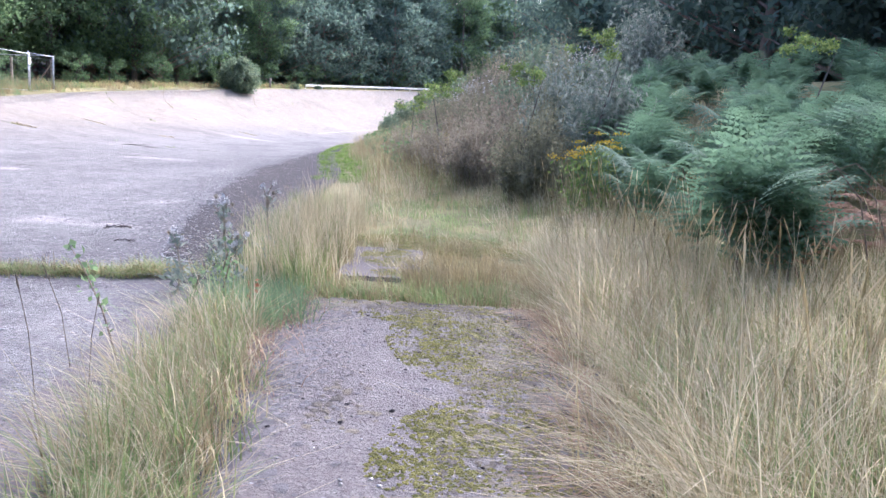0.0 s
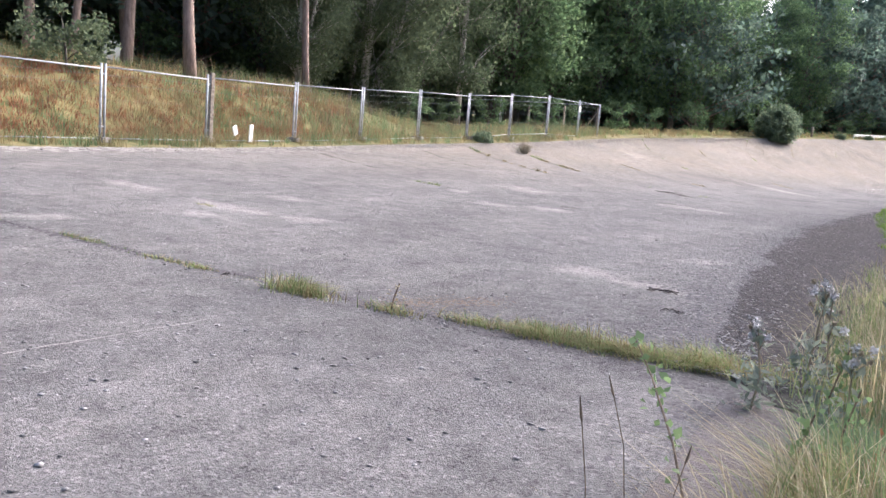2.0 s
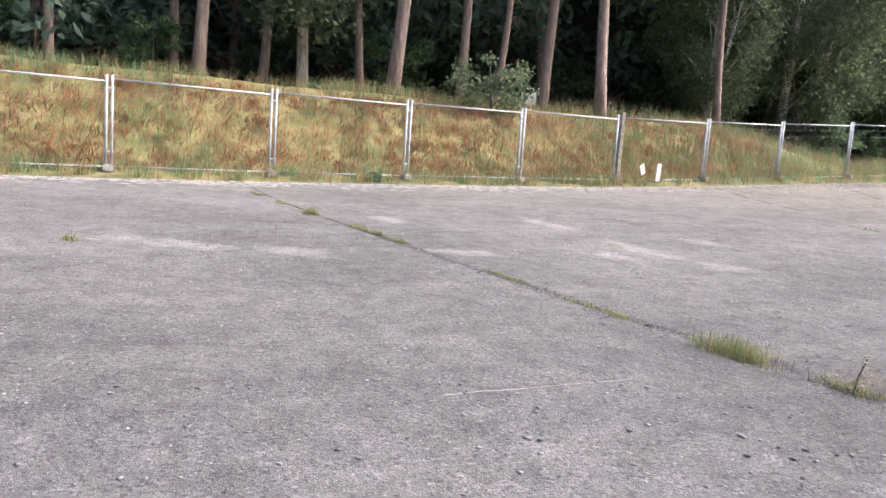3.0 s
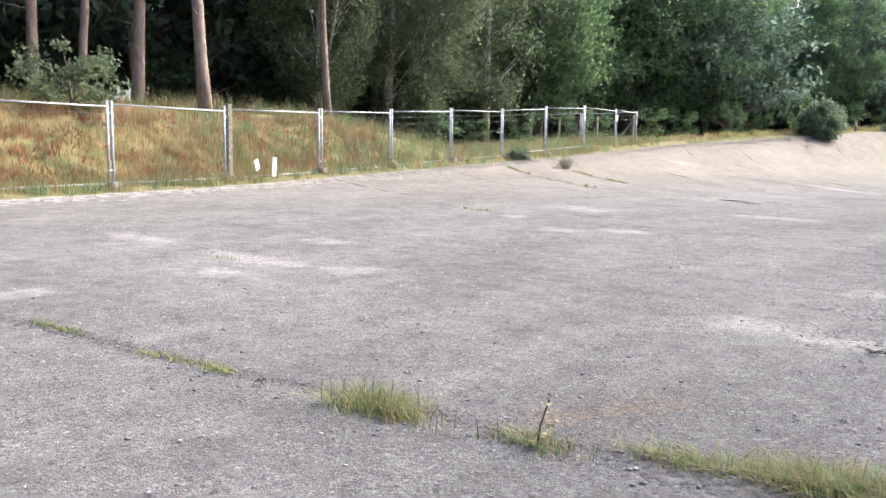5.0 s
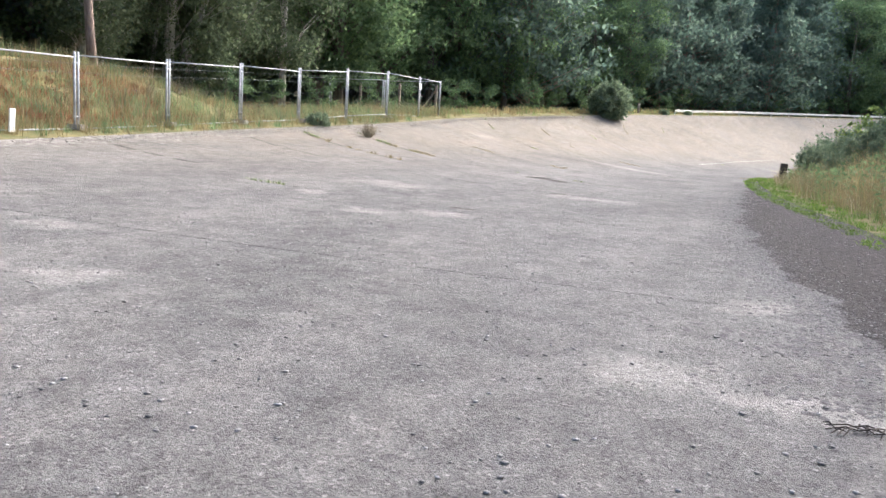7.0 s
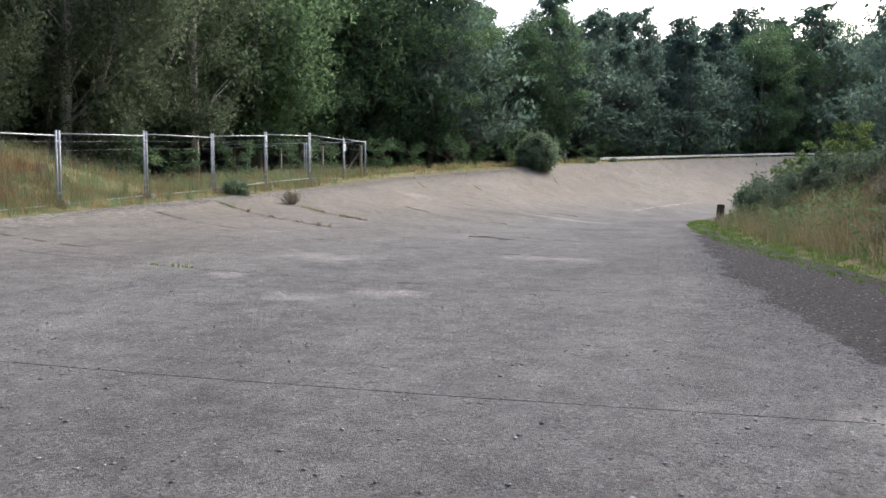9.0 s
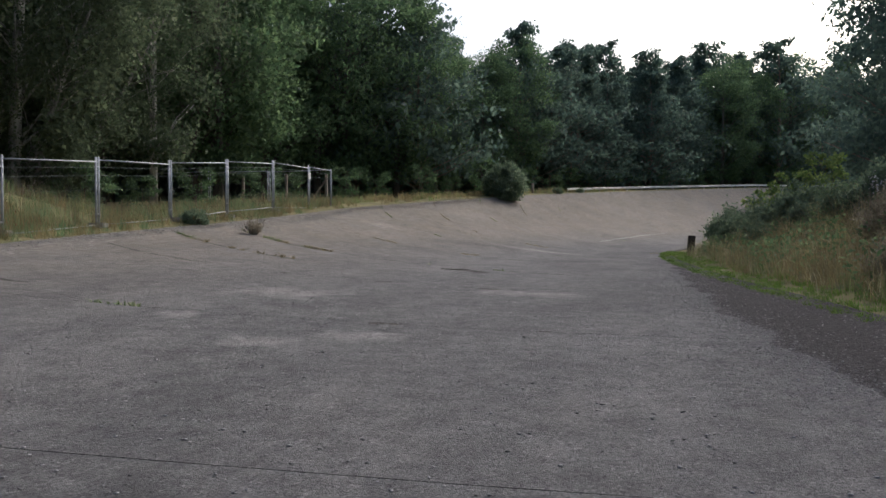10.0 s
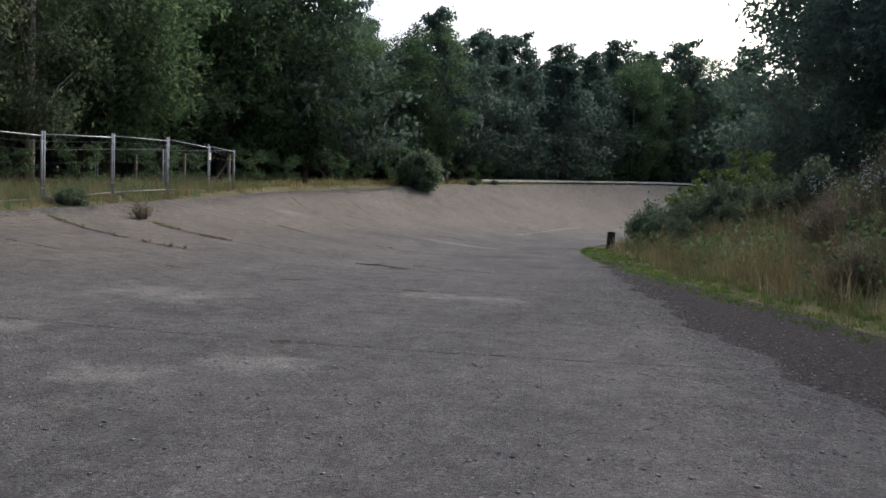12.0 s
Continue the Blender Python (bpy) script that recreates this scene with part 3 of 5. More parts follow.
# ---- grass ----
def blades(name, places, height, width, lean, rnd, mat, label, category="grass", segs=3):
    """Bent tapering blades, one at every place."""
    n = len(places)
    h = height * rnd.uniform(0.55, 1.15, n) if np.isscalar(height) else height * rnd.uniform(0.7, 1.15, n)
    sway = np.array([noise.noise(Vector((x * 2.3, y * 2.3, 7.0))) for x, y, _ in places])
    h = h * (1 + 0.55 * np.array([noise.noise(Vector((x * 3.1, y * 3.1, 2.0))) for x, y, _ in places]))
    a = 2.6 + 3.4 * sway + rnd.normal(0, 0.95, n)
    out = np.stack([np.cos(a), np.sin(a), np.zeros(n)], 1)
    side = np.stack([-np.sin(a), np.cos(a), np.zeros(n)], 1)
    bend = lean * rnd.uniform(0.1, 1.7, n)
    rows = []
    for k in range(segs + 1):
        t = k / segs
        c = places + out * (h * bend * t * t)[:, None] + np.array([0, 0, 1.0]) * (h * (t - 0.25 * bend * t * t))[:, None]
        w = (width * (1 - t) ** 0.7 + 0.0006)
        rows += [c - side * w / 2, c + side * w / 2]
    v = np.stack(rows, 1).reshape(-1, 3)
    m = 2 * (segs + 1)
    base_i = (np.arange(n) * m)[:, None, None]
    f = np.array([[2 * k, 2 * k + 1, 2 * k + 3, 2 * k + 2] for k in range(segs)])[None] + base_i
    return tagged(new(name, quads(name, v, f.reshape(-1, 4), mat)), label, category, kind="stuff")


def scatter(n, rnd, fn, cluster=0.0):
    """fn(u, v) -> (x, y) or None; heights from the land."""
    pts = []
    while len(pts) < n:
        q = fn(rnd)
        if q is None:
            continue
        for _ in range(1 if not cluster else 14):
            x, y = (q[0] + rnd.normal() * cluster, q[1] + rnd.normal() * cluster) if cluster else q
            pts.append((x, y))
            if len(pts) >= n:
                break
    return np.array([(x, y, quick_height(x, y)) for x, y in pts])


GX, GY = np.arange(-50, 30.1, 0.5), np.arange(-12, 90.1, 0.5)
GRID = np.array([[height_at(x, y) for y in GY] for x in GX])


def quick_height(x, y):
    i, j = min(max((x + 50) / 0.5, 0), len(GX) - 1.001), min(max((y + 12) / 0.5, 0), len(GY) - 1.001)
    a, b = int(i), int(j)
    u, v = i - a, j - b
    return (GRID[a, b] * (1 - u) + GRID[a + 1, b] * u) * (1 - v) + (GRID[a, b + 1] * (1 - u) + GRID[a + 1, b + 1] * u) * v


def along(lo, hi, d0, d1, side, power=1.0):
    """A random place at d metres outside or inside the track."""
    fn = outer_point if side == "out" else inner_point
    return lambda r: tuple(fn(r.uniform(lo, hi), d0 + (d1 - d0) * r.uniform() ** power))[:2]


def field(x0, x1, y0, y1, keep=None):
    def fn(r):
        x, y = r.uniform(x0, x1), r.uniform(y0, y1)
        return (x, y) if keep is None or keep(x, y, r) else None
    return fn


R = np.random.RandomState(3)

# ---- the old path beside the track ----
def path_slab(y0, y1, x0, x1, parent):
    nx, ny = 9, max(4, int((y1 - y0) * 3))
    verts = []
    for j in range(ny + 1):
        y = y0 + (y1 - y0) * j / ny
        for i in range(nx + 1):
            rag = (0.07 if y0 < 6 else 0.14) * noise.noise(Vector((i * 3.1, y * 2.3, 1))) if i in (0, nx) or j in (0, ny) else 0
            x = x0 + (x1 - x0) * i / nx - 0.055 * (y - 3)
            verts.append((x + rag, y + rag * 0.7, 0.035 + 0.006 * noise.noise(Vector((x * 2, y * 2, 0)))))
    n = nx + 1
    faces = [(j * n + i, j * n + i + 1, (j + 1) * n + i + 1, (j + 1) * n + i) for j in range(ny) for i in range(nx)]
    top = len(verts)
    verts += [(x, y, z - 0.15) for x, y, z in verts]
    ring = list(range(n)) + [j * n + nx for j in range(1, ny + 1)] + [ny * n + i for i in range(nx - 1, -1, -1)] + [j * n for j in range(ny - 1, 0, -1)]
    faces += [(q, p, p + top, q + top) for p, q in zip(ring, ring[1:] + ring[:1])]
    part_mesh("slab", mesh_of("path_slab", verts, faces, PATH_CONCRETE), parent)


footpath = tagged(new("footpath"), "old cracked concrete path with moss and grass in its joints", "path", kind="structure")
for y0, y1, x0, x1 in ((-9.0, -0.4, -1.1, 0.6), (-0.35, 5.62, -1.1, 0.62), (6.7, 8.3, -0.98, -0.28)):
    path_slab(y0, y1, x0, x1, footpath)


def apron(parent):
    """Broken concrete and packed dirt filling the strip between the track and the path."""
    verts, faces, n = [], [], 6
    ys = np.arange(-9, 6.35, 0.25)
    for y in ys:
        left, right = float(np.interp(y, SMOOTH[4], SMOOTH[3])) - 0.03, -1.06 - 0.055 * (y - 3)
        for k in range(n):
            x = left + (right - left) * k / (n - 1)
            verts.append((x, float(y), (-0.004 if k == 0 else 0.002) + 0.004 * noise.noise(Vector((x * 5, y * 5, 1)))))
    faces = [(a * n + k, a * n + k + 1, (a + 1) * n + k + 1, (a + 1) * n + k) for a in range(len(ys) - 1) for k in range(n - 1)]
    part_mesh("apron", mesh_of("apron", verts, faces, PATH_CONCRETE, True), parent, "broken concrete and packed dirt beside the track")


apron(footpath)


def moss_patch(x, y, rx, ry, turn, seed):
    rnd = np.random.RandomState(seed)
    n = int(17000 * rx * ry) + 60
    a, q = rnd.uniform(0, 2 * math.pi, n), rnd.uniform(0, 1, n) ** 0.5
    c, s_ = math.cos(radians(turn)), math.sin(radians(turn))
    px, py = rx * q * np.cos(a), ry * q * np.sin(a)
    X, Y = x + c * px - s_ * py, y + s_ * px + c * py
    keep = [noise.noise(Vector((u * 4, w * 4, seed))) + noise.noise(Vector((u * 13, w * 13, seed))) * 0.7 > -0.22 + rnd.normal() * 0.28 + 0.6 * max(0, t - 0.5) for u, w, t in zip(X, Y, q)]
    bits = []
    for u, w, k in zip(X, Y, keep):
        if not k:
            continue
        r, h, t = rnd.uniform(0.004, 0.015), rnd.uniform(0.001, 0.006), rnd.uniform(0, 6)
        v = [(u + r * math.cos(t + i * 1.2566) * rnd.uniform(0.7, 1.2), w + r * math.sin(t + i * 1.2566) * rnd.uniform(0.7, 1.2), 0.037) for i in range(5)] + [(u, w, 0.04 + h)]
        bits.append((v, [(i, (i + 1) % 5, 5) for i in range(5)]))
    tagged(new("moss", mesh_of("moss", *join(bits), MOSS, True)), "yellow-green moss cushions growing on the concrete path", "moss", kind="stuff")


for k, (x, y, rx, ry, t) in enumerate(((0.08, 4.75, 0.6, 0.95, 10), (0.12, 3.1, 0.48, 0.75, -15), (-0.5, 5.35, 0.3, 0.2, 0), (-0.1, 8.4, 0.75, 0.35, 0), (-0.6, 9.0, 0.9, 0.4, 0), (0.35, 1.5, 0.3, 0.8, 0), (-0.85, 7.7, 0.3, 0.55, 10), (-0.6, 6.9, 0.35, 0.2, 0))):
    moss_patch(x, y, rx, ry, t, 60 + k)

# ---- dark gravel washed along the inner edge ----
RIM = np.array([(5.9, -2.3), (6.6, -2.75), (7.7, -3.15), (9.5, -3.7), (10.5, -3.94), (12, -4.2), (13.5, -4.65), (15.7, -5.1), (21.4, -6.0), (28.8, -6.65), (34, -7.0), (46, -8.1)])


def gravel_sheet():
    verts, n = [], 12
    ys = np.arange(5.9, 44, 0.1)
    for y in ys:
        left = float(np.interp(y, RIM[:, 0], RIM[:, 1])) + 0.35 * noise.noise(Vector((y * 0.9, 0, 0))) + 0.10 * noise.noise(Vector((y * 3.1, 5, 0)))
        right = float(np.interp(y, SMOOTH[4], SMOOTH[3])) + 0.5
        for k in range(n):
            t = k / (n - 1)
            verts.append((left + (right - left) * t, y, -0.004 if k == 0 else 0.006 + 0.022 * t + 0.008 * noise.noise(Vector((y * 3, t * 9, 2)))))
    faces = [(a * n + k, a * n + k + 1, (a + 1) * n + k + 1, (a + 1) * n + k) for a in range(len(ys) - 1) for k in range(n - 1)]
    tagged(new("gravel", mesh_of("gravel", verts, faces, GRAVEL, True)), "dark gravel and dirt washed along the track's inner edge", "gravel", kind="stuff")


gravel_sheet()


def flakes(name, places, lo, hi, lift, rnd, mat, label, category):
    """Thin uneven crusts lying on a surface."""
    n = len(places)
    a = rnd.uniform(0, 6.3, n)[:, None] + np.arange(7)[None] * (2 * math.pi / 7)
    r = (lo + (hi - lo) * rnd.uniform(0, 1, n) ** 2.5)[:, None] * rnd.uniform(0.45, 1.3, (n, 7))
    ring = np.stack([places[:, None, 0] + np.cos(a) * r, places[:, None, 1] + np.sin(a) * r * 1.3, np.repeat(places[:, None, 2], 7, 1) + 0.0006], 2)
    top = places + np.stack([np.zeros(n), np.zeros(n), lift * rnd.uniform(0.6, 1.6, n)], 1)
    v = np.concatenate([ring, top[:, None]], 1)
    f = np.array([(i, (i + 1) % 7, 7) for i in range(7)])[None] + (np.arange(n) * 8)[:, None, None]
    tagged(new(name, quads(name, v.reshape(-1, 3), f.reshape(-1, 3), mat)), label, category, kind="stuff")


def fringe(r):
    y = 5.8 + 36 * r.uniform() ** 1.4
    return (float(np.interp(y, RIM[:, 0], RIM[:, 1])) + 0.35 - abs(r.normal()) * 0.75 * (0.5 + abs(noise.noise(Vector((y * 0.8, 2, 0)))) * 1.6), y)


q = scatter(15000, R, fringe)
flakes("dirt_crust", q, 0.006, 0.045, 0.005, R, DIRT, "dark crumbs of dirt thinning out over the concrete", "dirt")
q = scatter(4200, R, field(-2.9, -1.0, 1.8, 6.4, lambda x, y, r: -0.75 + abs(r.normal()) * 0.3 < x + 1.0 + 0.17 * y < 0.3))
flakes("dirt_crust", q, 0.006, 0.04, 0.005, R, DIRT, "dark crumbs of dirt at the edge of the grass", "dirt")


def pebbles(name, places, lo, hi, rnd, label, mat=STONE):
    n = len(places)
    r = lo + (hi - lo) * rnd.uniform(0, 1, n) ** 3
    dirs = np.array([(1, 0, 0), (0.3, 0.95, 0), (-0.8, 0.6, 0), (-0.8, -0.6, 0), (0.3, -0.95, 0), (0.1, 0.1, 0.75), (0, 0, -0.5)])
    v = places[:, None, :] + dirs[None] * r[:, None, None] * rnd.uniform(0.55, 1.3, (n, 7, 1)) * np.array([1, 1, 0.5])
    v[:, :, 2] += (r * 0.2)[:, None]
    f = np.array([(0, 1, 5), (1, 2, 5), (2, 3, 5), (3, 4, 5), (4, 0, 5), (1, 0, 6), (2, 1, 6), (3, 2, 6), (4, 3, 6), (0, 4, 6)])[None] + (np.arange(n) * 7)[:, None, None]
    tagged(new(name, quads(name, v.reshape(-1, 3), f.reshape(-1, 3), mat)), label, "stones", kind="stuff")


def on_track(x, y, r):
    return x > -17 and x < -2.2 - 0.12 * y


def rim_place(r):
    y = 6.2 + 26 * r.uniform() ** 1.6
    a, b = float(np.interp(y, RIM[:, 0], RIM[:, 1])), float(np.interp(y, SMOOTH[4], SMOOTH[3]))
    return (a + r.normal() * 0.28, y) if r.uniform() < 0.55 else (a + (b - a) * r.uniform(), y)


q = scatter(20000, R, field(-16, -2.0, -1, 27, on_track))
q[:, 2] += 0.002
pebbles("loose_stones", q, 0.002, 0.021, R, "loose chips of stone lying on the concrete track")
q = scatter(9000, R, rim_place)
q[:, 2] = 0.026
pebbles("gravel_stones", q, 0.004, 0.02, R, "coarse dark and pale stones in the gravel strip")
q = scatter(2600, R, field(-1.45, 0.6, 1.0, 5.6))
q[:, 2] = 0.036
pebbles("path_grit", q, 0.002, 0.012, R, "grit and small stones scattered on the path")
q = scatter(900, R, along(-4, 34, -0.7, 0.1, "out"))
pebbles("crest_rubble", q, 0.01, 0.05, R, "pale crumbled concrete along the crest of the banking", PALE)

# ---- grass in the joints ----
def joint_place(s, w):
    shift = 2.6 * station(s)[0].z * max(0.0, (w - 0.2) / 0.8) ** 4
    return track_point(s + shift, w)


def tuft(x, y, n, spread_x, spread_y, height, mat, label, turn=8):
    c, s_ = math.cos(radians(turn)), math.sin(radians(turn))
    a, b = R.normal(size=n) * spread_x, R.normal(size=n) * spread_y
    p = np.stack([x + c * a - s_ * b, y + s_ * a + c * b, np.full(n, height_at(x, y))], 1)
    return blades("grass_tuft", p, height, 0.006, 1.7, R, mat, label, "grass tuft")


TUFT = "tuft of green and straw grass growing from the joint"
for x, y, n, sx, sy, h in ((-5.85, 5.52, 480, 0.15, 0.07, 0.2), (-4.95, 5.68, 150, 0.12, 0.05, 0.11), (-4.35, 5.95, 200, 0.14, 0.05, 0.13), (-3.75, 6.08, 900, 0.25, 0.07, 0.17), (-3.2, 6.25, 900, 0.25, 0.08, 0.18), (-2.7, 6.4, 900, 0.25, 0.1, 0.2),
                           (-7.1, 5.4, 110, 0.1, 0.03, 0.07), (-7.6, 5.32, 120, 0.18, 0.03, 0.07), (-8.9, 5.2, 120, 0.2, 0.03, 0.08), (-11.4, 4.85, 160, 0.12, 0.04, 0.1), (-12.1, 4.75, 160, 0.16, 0.04, 0.1), (-12.7, 4.65, 160, 0.15, 0.04, 0.12),
                           (-14.3, 4.3, 220, 0.12, 0.06, 0.18), (-15.8, 4.1, 140, 0.15, 0.05, 0.1), (-17.2, 3.9, 140, 0.2, 0.06, 0.1), (-11.1, 0.86, 120, 0.1, 0.05, 0.1), (-11.3, 8.3, 60, 0.12, 0.04, 0.06)):
    tuft(x, y, int(n * 0.5), sx, sy * 0.9, h * 0.75, GREEN_GRASS, TUFT)
    tuft(x, y, int(n * 0.5), sx, sy * 0.9, h * 0.75, OCHRE, TUFT)
for k, s in enumerate(JOINTS):
    if not 2 < s < 80:
        continue
    pts = []
    for w in np.arange(0.02, 1.0, 0.004 if abs(s - 3.4) < 0.1 else 0.006):
        if noise.noise(Vector((w * 16, s, 4))) > (0.3 if s < 5 else 0.12 if w > 0.66 and s > 26 else 0.5):
            for _ in range(5):
                p = joint_place(s, w + R.normal() * 0.002)
                pts.append((p.x + R.normal() * 0.02, p.y + R.normal() * 0.02, p.z - 0.01))
    if pts:
        blades("joint_grass", np.array(pts), 0.05 if s < 5 else 0.10, 0.007 if s < 5 else 0.02, 0.9, R, GREEN_GRASS if k % 2 else OCHRE, "short grass and dirt filling a joint between slabs", "joint grass", 2)
# dirt in the joints
for s in JOINTS:
    if -10 < s < 90:
        v, f = [], []
        ws = np.linspace(0.0, 1.0, 60)
        for w in ws:
            p = joint_place(s, w)
            h = 0.018 + 0.025 * noise.noise(Vector((w * 20, s, 0))) if s < 5 else 0.012
            v += [(p.x, p.y - h, p.z - 0.004), (p.x, p.y + h, p.z - 0.004)]
        f = [(2 * k, 2 * k + 1, 2 * k + 3, 2 * k + 2) for k in range(len(ws) - 1)]
        tagged(new("joint_filling", mesh_of("joint_filling", v, f, SOIL if s < 5 else CONCRETE)), "dirt packed in the joint between two slabs", "joint", kind="structure")

# ---- grass beside the path ----
TALL = "tall dry straw-coloured grass beside the path"
hedge = field(-1.9, -0.75, 1.7, 4.75, lambda x, y, r: abs(x + 0.56 + 0.21 * y) < 0.2 + 0.06 * r.normal())
q = scatter(4000, R, hedge, 0.05)
blades("tall_grass", q[:1700], 0.36, 0.006, 0.9, R, GREEN_GRASS, "long green grass between track and path")
blades("tall_grass", q[1700:2700], 0.36, 0.006, 1.0, R, OCHRE, "yellowing grass between track and path")
blades("tall_grass", q[2700:], 0.42, 0.005, 1.0, R, STRAW, "dry grass stalks between track and path")
q = scatter(700, R, field(-1.65, -1.15, 4.7, 5.6), 0.07)
blades("tall_grass", q, 0.36, 0.008, 1.0, R, HERB, "dark green tussock at the end of the path slab")
q = scatter(3600, R, field(-2.3, -1.1, 5.7, 10.5, lambda x, y, r: abs(x + 1.08 + 0.07 * y) < 0.3), 0.06)
edge = scatter(2200, R, field(-3.2, -1.5, 6.1, 12.5, lambda x, y, r: 0.0 < x - float(np.interp(y, SMOOTH[4], SMOOTH[3])) - 0.35 + 0.1 * r.normal() < 0.75), 0.06)
blades("tall_grass", edge[:1200], 0.34, 0.007, 1.0, R, GREEN_GRASS, "green grass at the edge of the gravel")
blades("tall_grass", edge[1200:], 0.42, 0.006, 1.0, R, STRAW, "pale dry grass at the edge of the gravel")
blades("tall_grass", q[:2400], 0.62, 0.007, 0.35, R, STRAW, "upright pale dry grass beside the track")
blades("tall_grass", q[2400:], 0.5, 0.007, 0.5, R, GREEN_GRASS, "green grass among the dry stalks")
q = scatter(1000, R, field(-1.45, 0.55, 5.75, 6.3), 0.06)
blades("tall_grass", q, 0.2, 0.006, 0.9, R, OCHRE, "yellowing grass in the gap between path slabs")
q = scatter(2400, R, field(-1.2, 0.4, 8.3, 13.5), 0.10)
blades("short_grass", q, 0.13, 0.007, 1.2, R, GREEN_GRASS, "short green grass over the old path")
q = scatter(1000, R, field(-1.45, 0.55, 5.75, 6.3), 0.05)
blades("tall_grass", q, 0.2, 0.006, 0.9, R, GREEN_GRASS, "fresh green grass in the gap between path slabs")
q = scatter(900, R, field(-0.6, 0.7, 6.2, 6.7), 0.03)
blades("tall_grass", q, 0.32, 0.006, 0.6, R, OCHRE, "yellowing grass in the gap between path slabs")


def right_bank(x, y, r):
    return x > 0.84 - 0.045 * (y - 3) + 0.1 * r.normal() and y < 8.6 - 1.05 * max(0.0, x - 1.2)


q = scatter(21000, R, field(0.4, 4.2, 1.2, 9.5, right_bank), 0.08)
lower = (1 - 0.42 * np.clip((q[:, 0] - 1.2) / 1.2, 0, 1)) * (1 - 0.25 * np.clip((q[:, 1] - 4.5) / 3, 0, 1))
blades("tall_grass", q[:11500], 0.68 * lower[:11500], 0.0045, 1.0, R, STRAW, TALL)
blades("tall_grass", q[11500:17000], 0.52 * lower[11500:17000], 0.006, 1.0, R, GREEN_GRASS, "long green grass beneath the dry stalks")
blades("tall_grass", q[17000:], 0.58 * lower[17000:], 0.005, 0.9, R, OCHRE, TALL)
q = scatter(2600, R, field(0.68, 1.0, 1.0, 6.5), 0.08)
blades("tall_grass", q, 0.32, 0.005, 1.3, R, STRAW, "flattened dry grass spilling onto the path")
q = scatter(14000, R, field(-2.8, 4.5, 8.6, 24, lambda x, y, r: x > -1.5 - 0.10 * (y - 8) + 0.25 * r.normal() and not (-1.1 < x < 0.3 and y < 12.5 and r.uniform() < 0.8)), 0.1)
blades("tall_grass", q[:7000], 0.42, 0.007, 1.3, R, STRAW, "tall dry straw-coloured grass overgrowing the old path")
blades("tall_grass", q[7000:10500], 0.38, 0.008, 1.1, R, OCHRE, "ochre grass overgrowing the old path")
blades("tall_grass", q[10500:], 0.3, 0.009, 0.6, R, GREEN_GRASS, "green grass overgrowing the old path")
# stalks with seed heads
q = scatter(420, R, field(0.5, 3.6, 2.0, 9.0, right_bank))
bits = []
for x, y, z in q:
    h, a, b = R.uniform(0.7, 1.0) * (1 - 0.4 * min(1, max(0, (x - 1.3) / 1.2))), R.uniform(0, 6.3), R.uniform(0.05, 0.32)
    tip = Vector((x + math.cos(a) * b, y + math.sin(a) * b, z + h))
    mid = Vector((x + math.cos(a) * b * 0.3, y + math.sin(a) * b * 0.3, z + h * 0.55))
    bits.append(tube_data([(x, y, z), mid, tip, tip + (tip - mid) * 0.06, tip + (tip - mid) * 0.24], [0.0018, 0.0016, 0.0015, 0.005, 0.001], 4))
tagged(new("seed_heads", mesh_of("seed_heads", *join(bits), STRAW)), "thin grass stalks with feathery seed heads", "grass", kind="stuff")

# ---- the verge on the inside of the curve ----
q = scatter(16000, R, along(16, 52, -0.05, 1.7, "in", 1.3), 0.05)
blades("short_grass", q, 0.10, 0.014, 0.8, R, BRIGHT_GRASS, "bright green short turf along the track's edge", segs=2)
q = scatter(21000, R, along(12, 60, 1.2, 9, "in"), 0.14)
blades("verge_grass", q[:6000], 0.78, 0.010, 0.85, R, STRAW, "tall dry grass on the inner slope", segs=2)
blades("verge_grass", q[6000:14500], 0.75, 0.011, 0.85, R, OCHRE, "ochre grass on the inner slope", segs=2)
blades("verge_grass", q[14500:], 0.6, 0.013, 0.8, R, GREEN_GRASS, "green grass on the inner slope", segs=2)

# ---- crest and heath behind the fence ----
q = scatter(12000, R, along(-10, 40, 0.05, 1.4, "out"), 0.08)
blades("crest_grass", q[:7000], 0.40, 0.012, 0.6, R, OCHRE, "dry grass along the crest under the fence", segs=2)
blades("crest_grass", q[7000:], 0.42, 0.012, 0.8, R, HERB, "green grass along the crest under the fence", segs=2)
q = scatter(12000, R, along(38, 112, 0.1, 4, "out"), 0.12)
blades("crest_grass", q[:8500], 0.5, 0.022, 0.5, R, OCHRE, "dry grass on the crest of the banking", segs=2)
blades("crest_grass", q[8500:], 0.5, 0.022, 0.5, R, GREEN_GRASS, "green grass on the crest of the banking", segs=2)


def heath_zone(lo, hi, d0, d1, seed, level):
    base_fn = along(lo, hi, d0, d1, "out")
    def fn(r):
        x, y = base_fn(r)
        return (x, y) if noise.noise(Vector((x * 0.42, y * 0.3, seed))) + 0.15 * r.normal() > level else None
    return fn


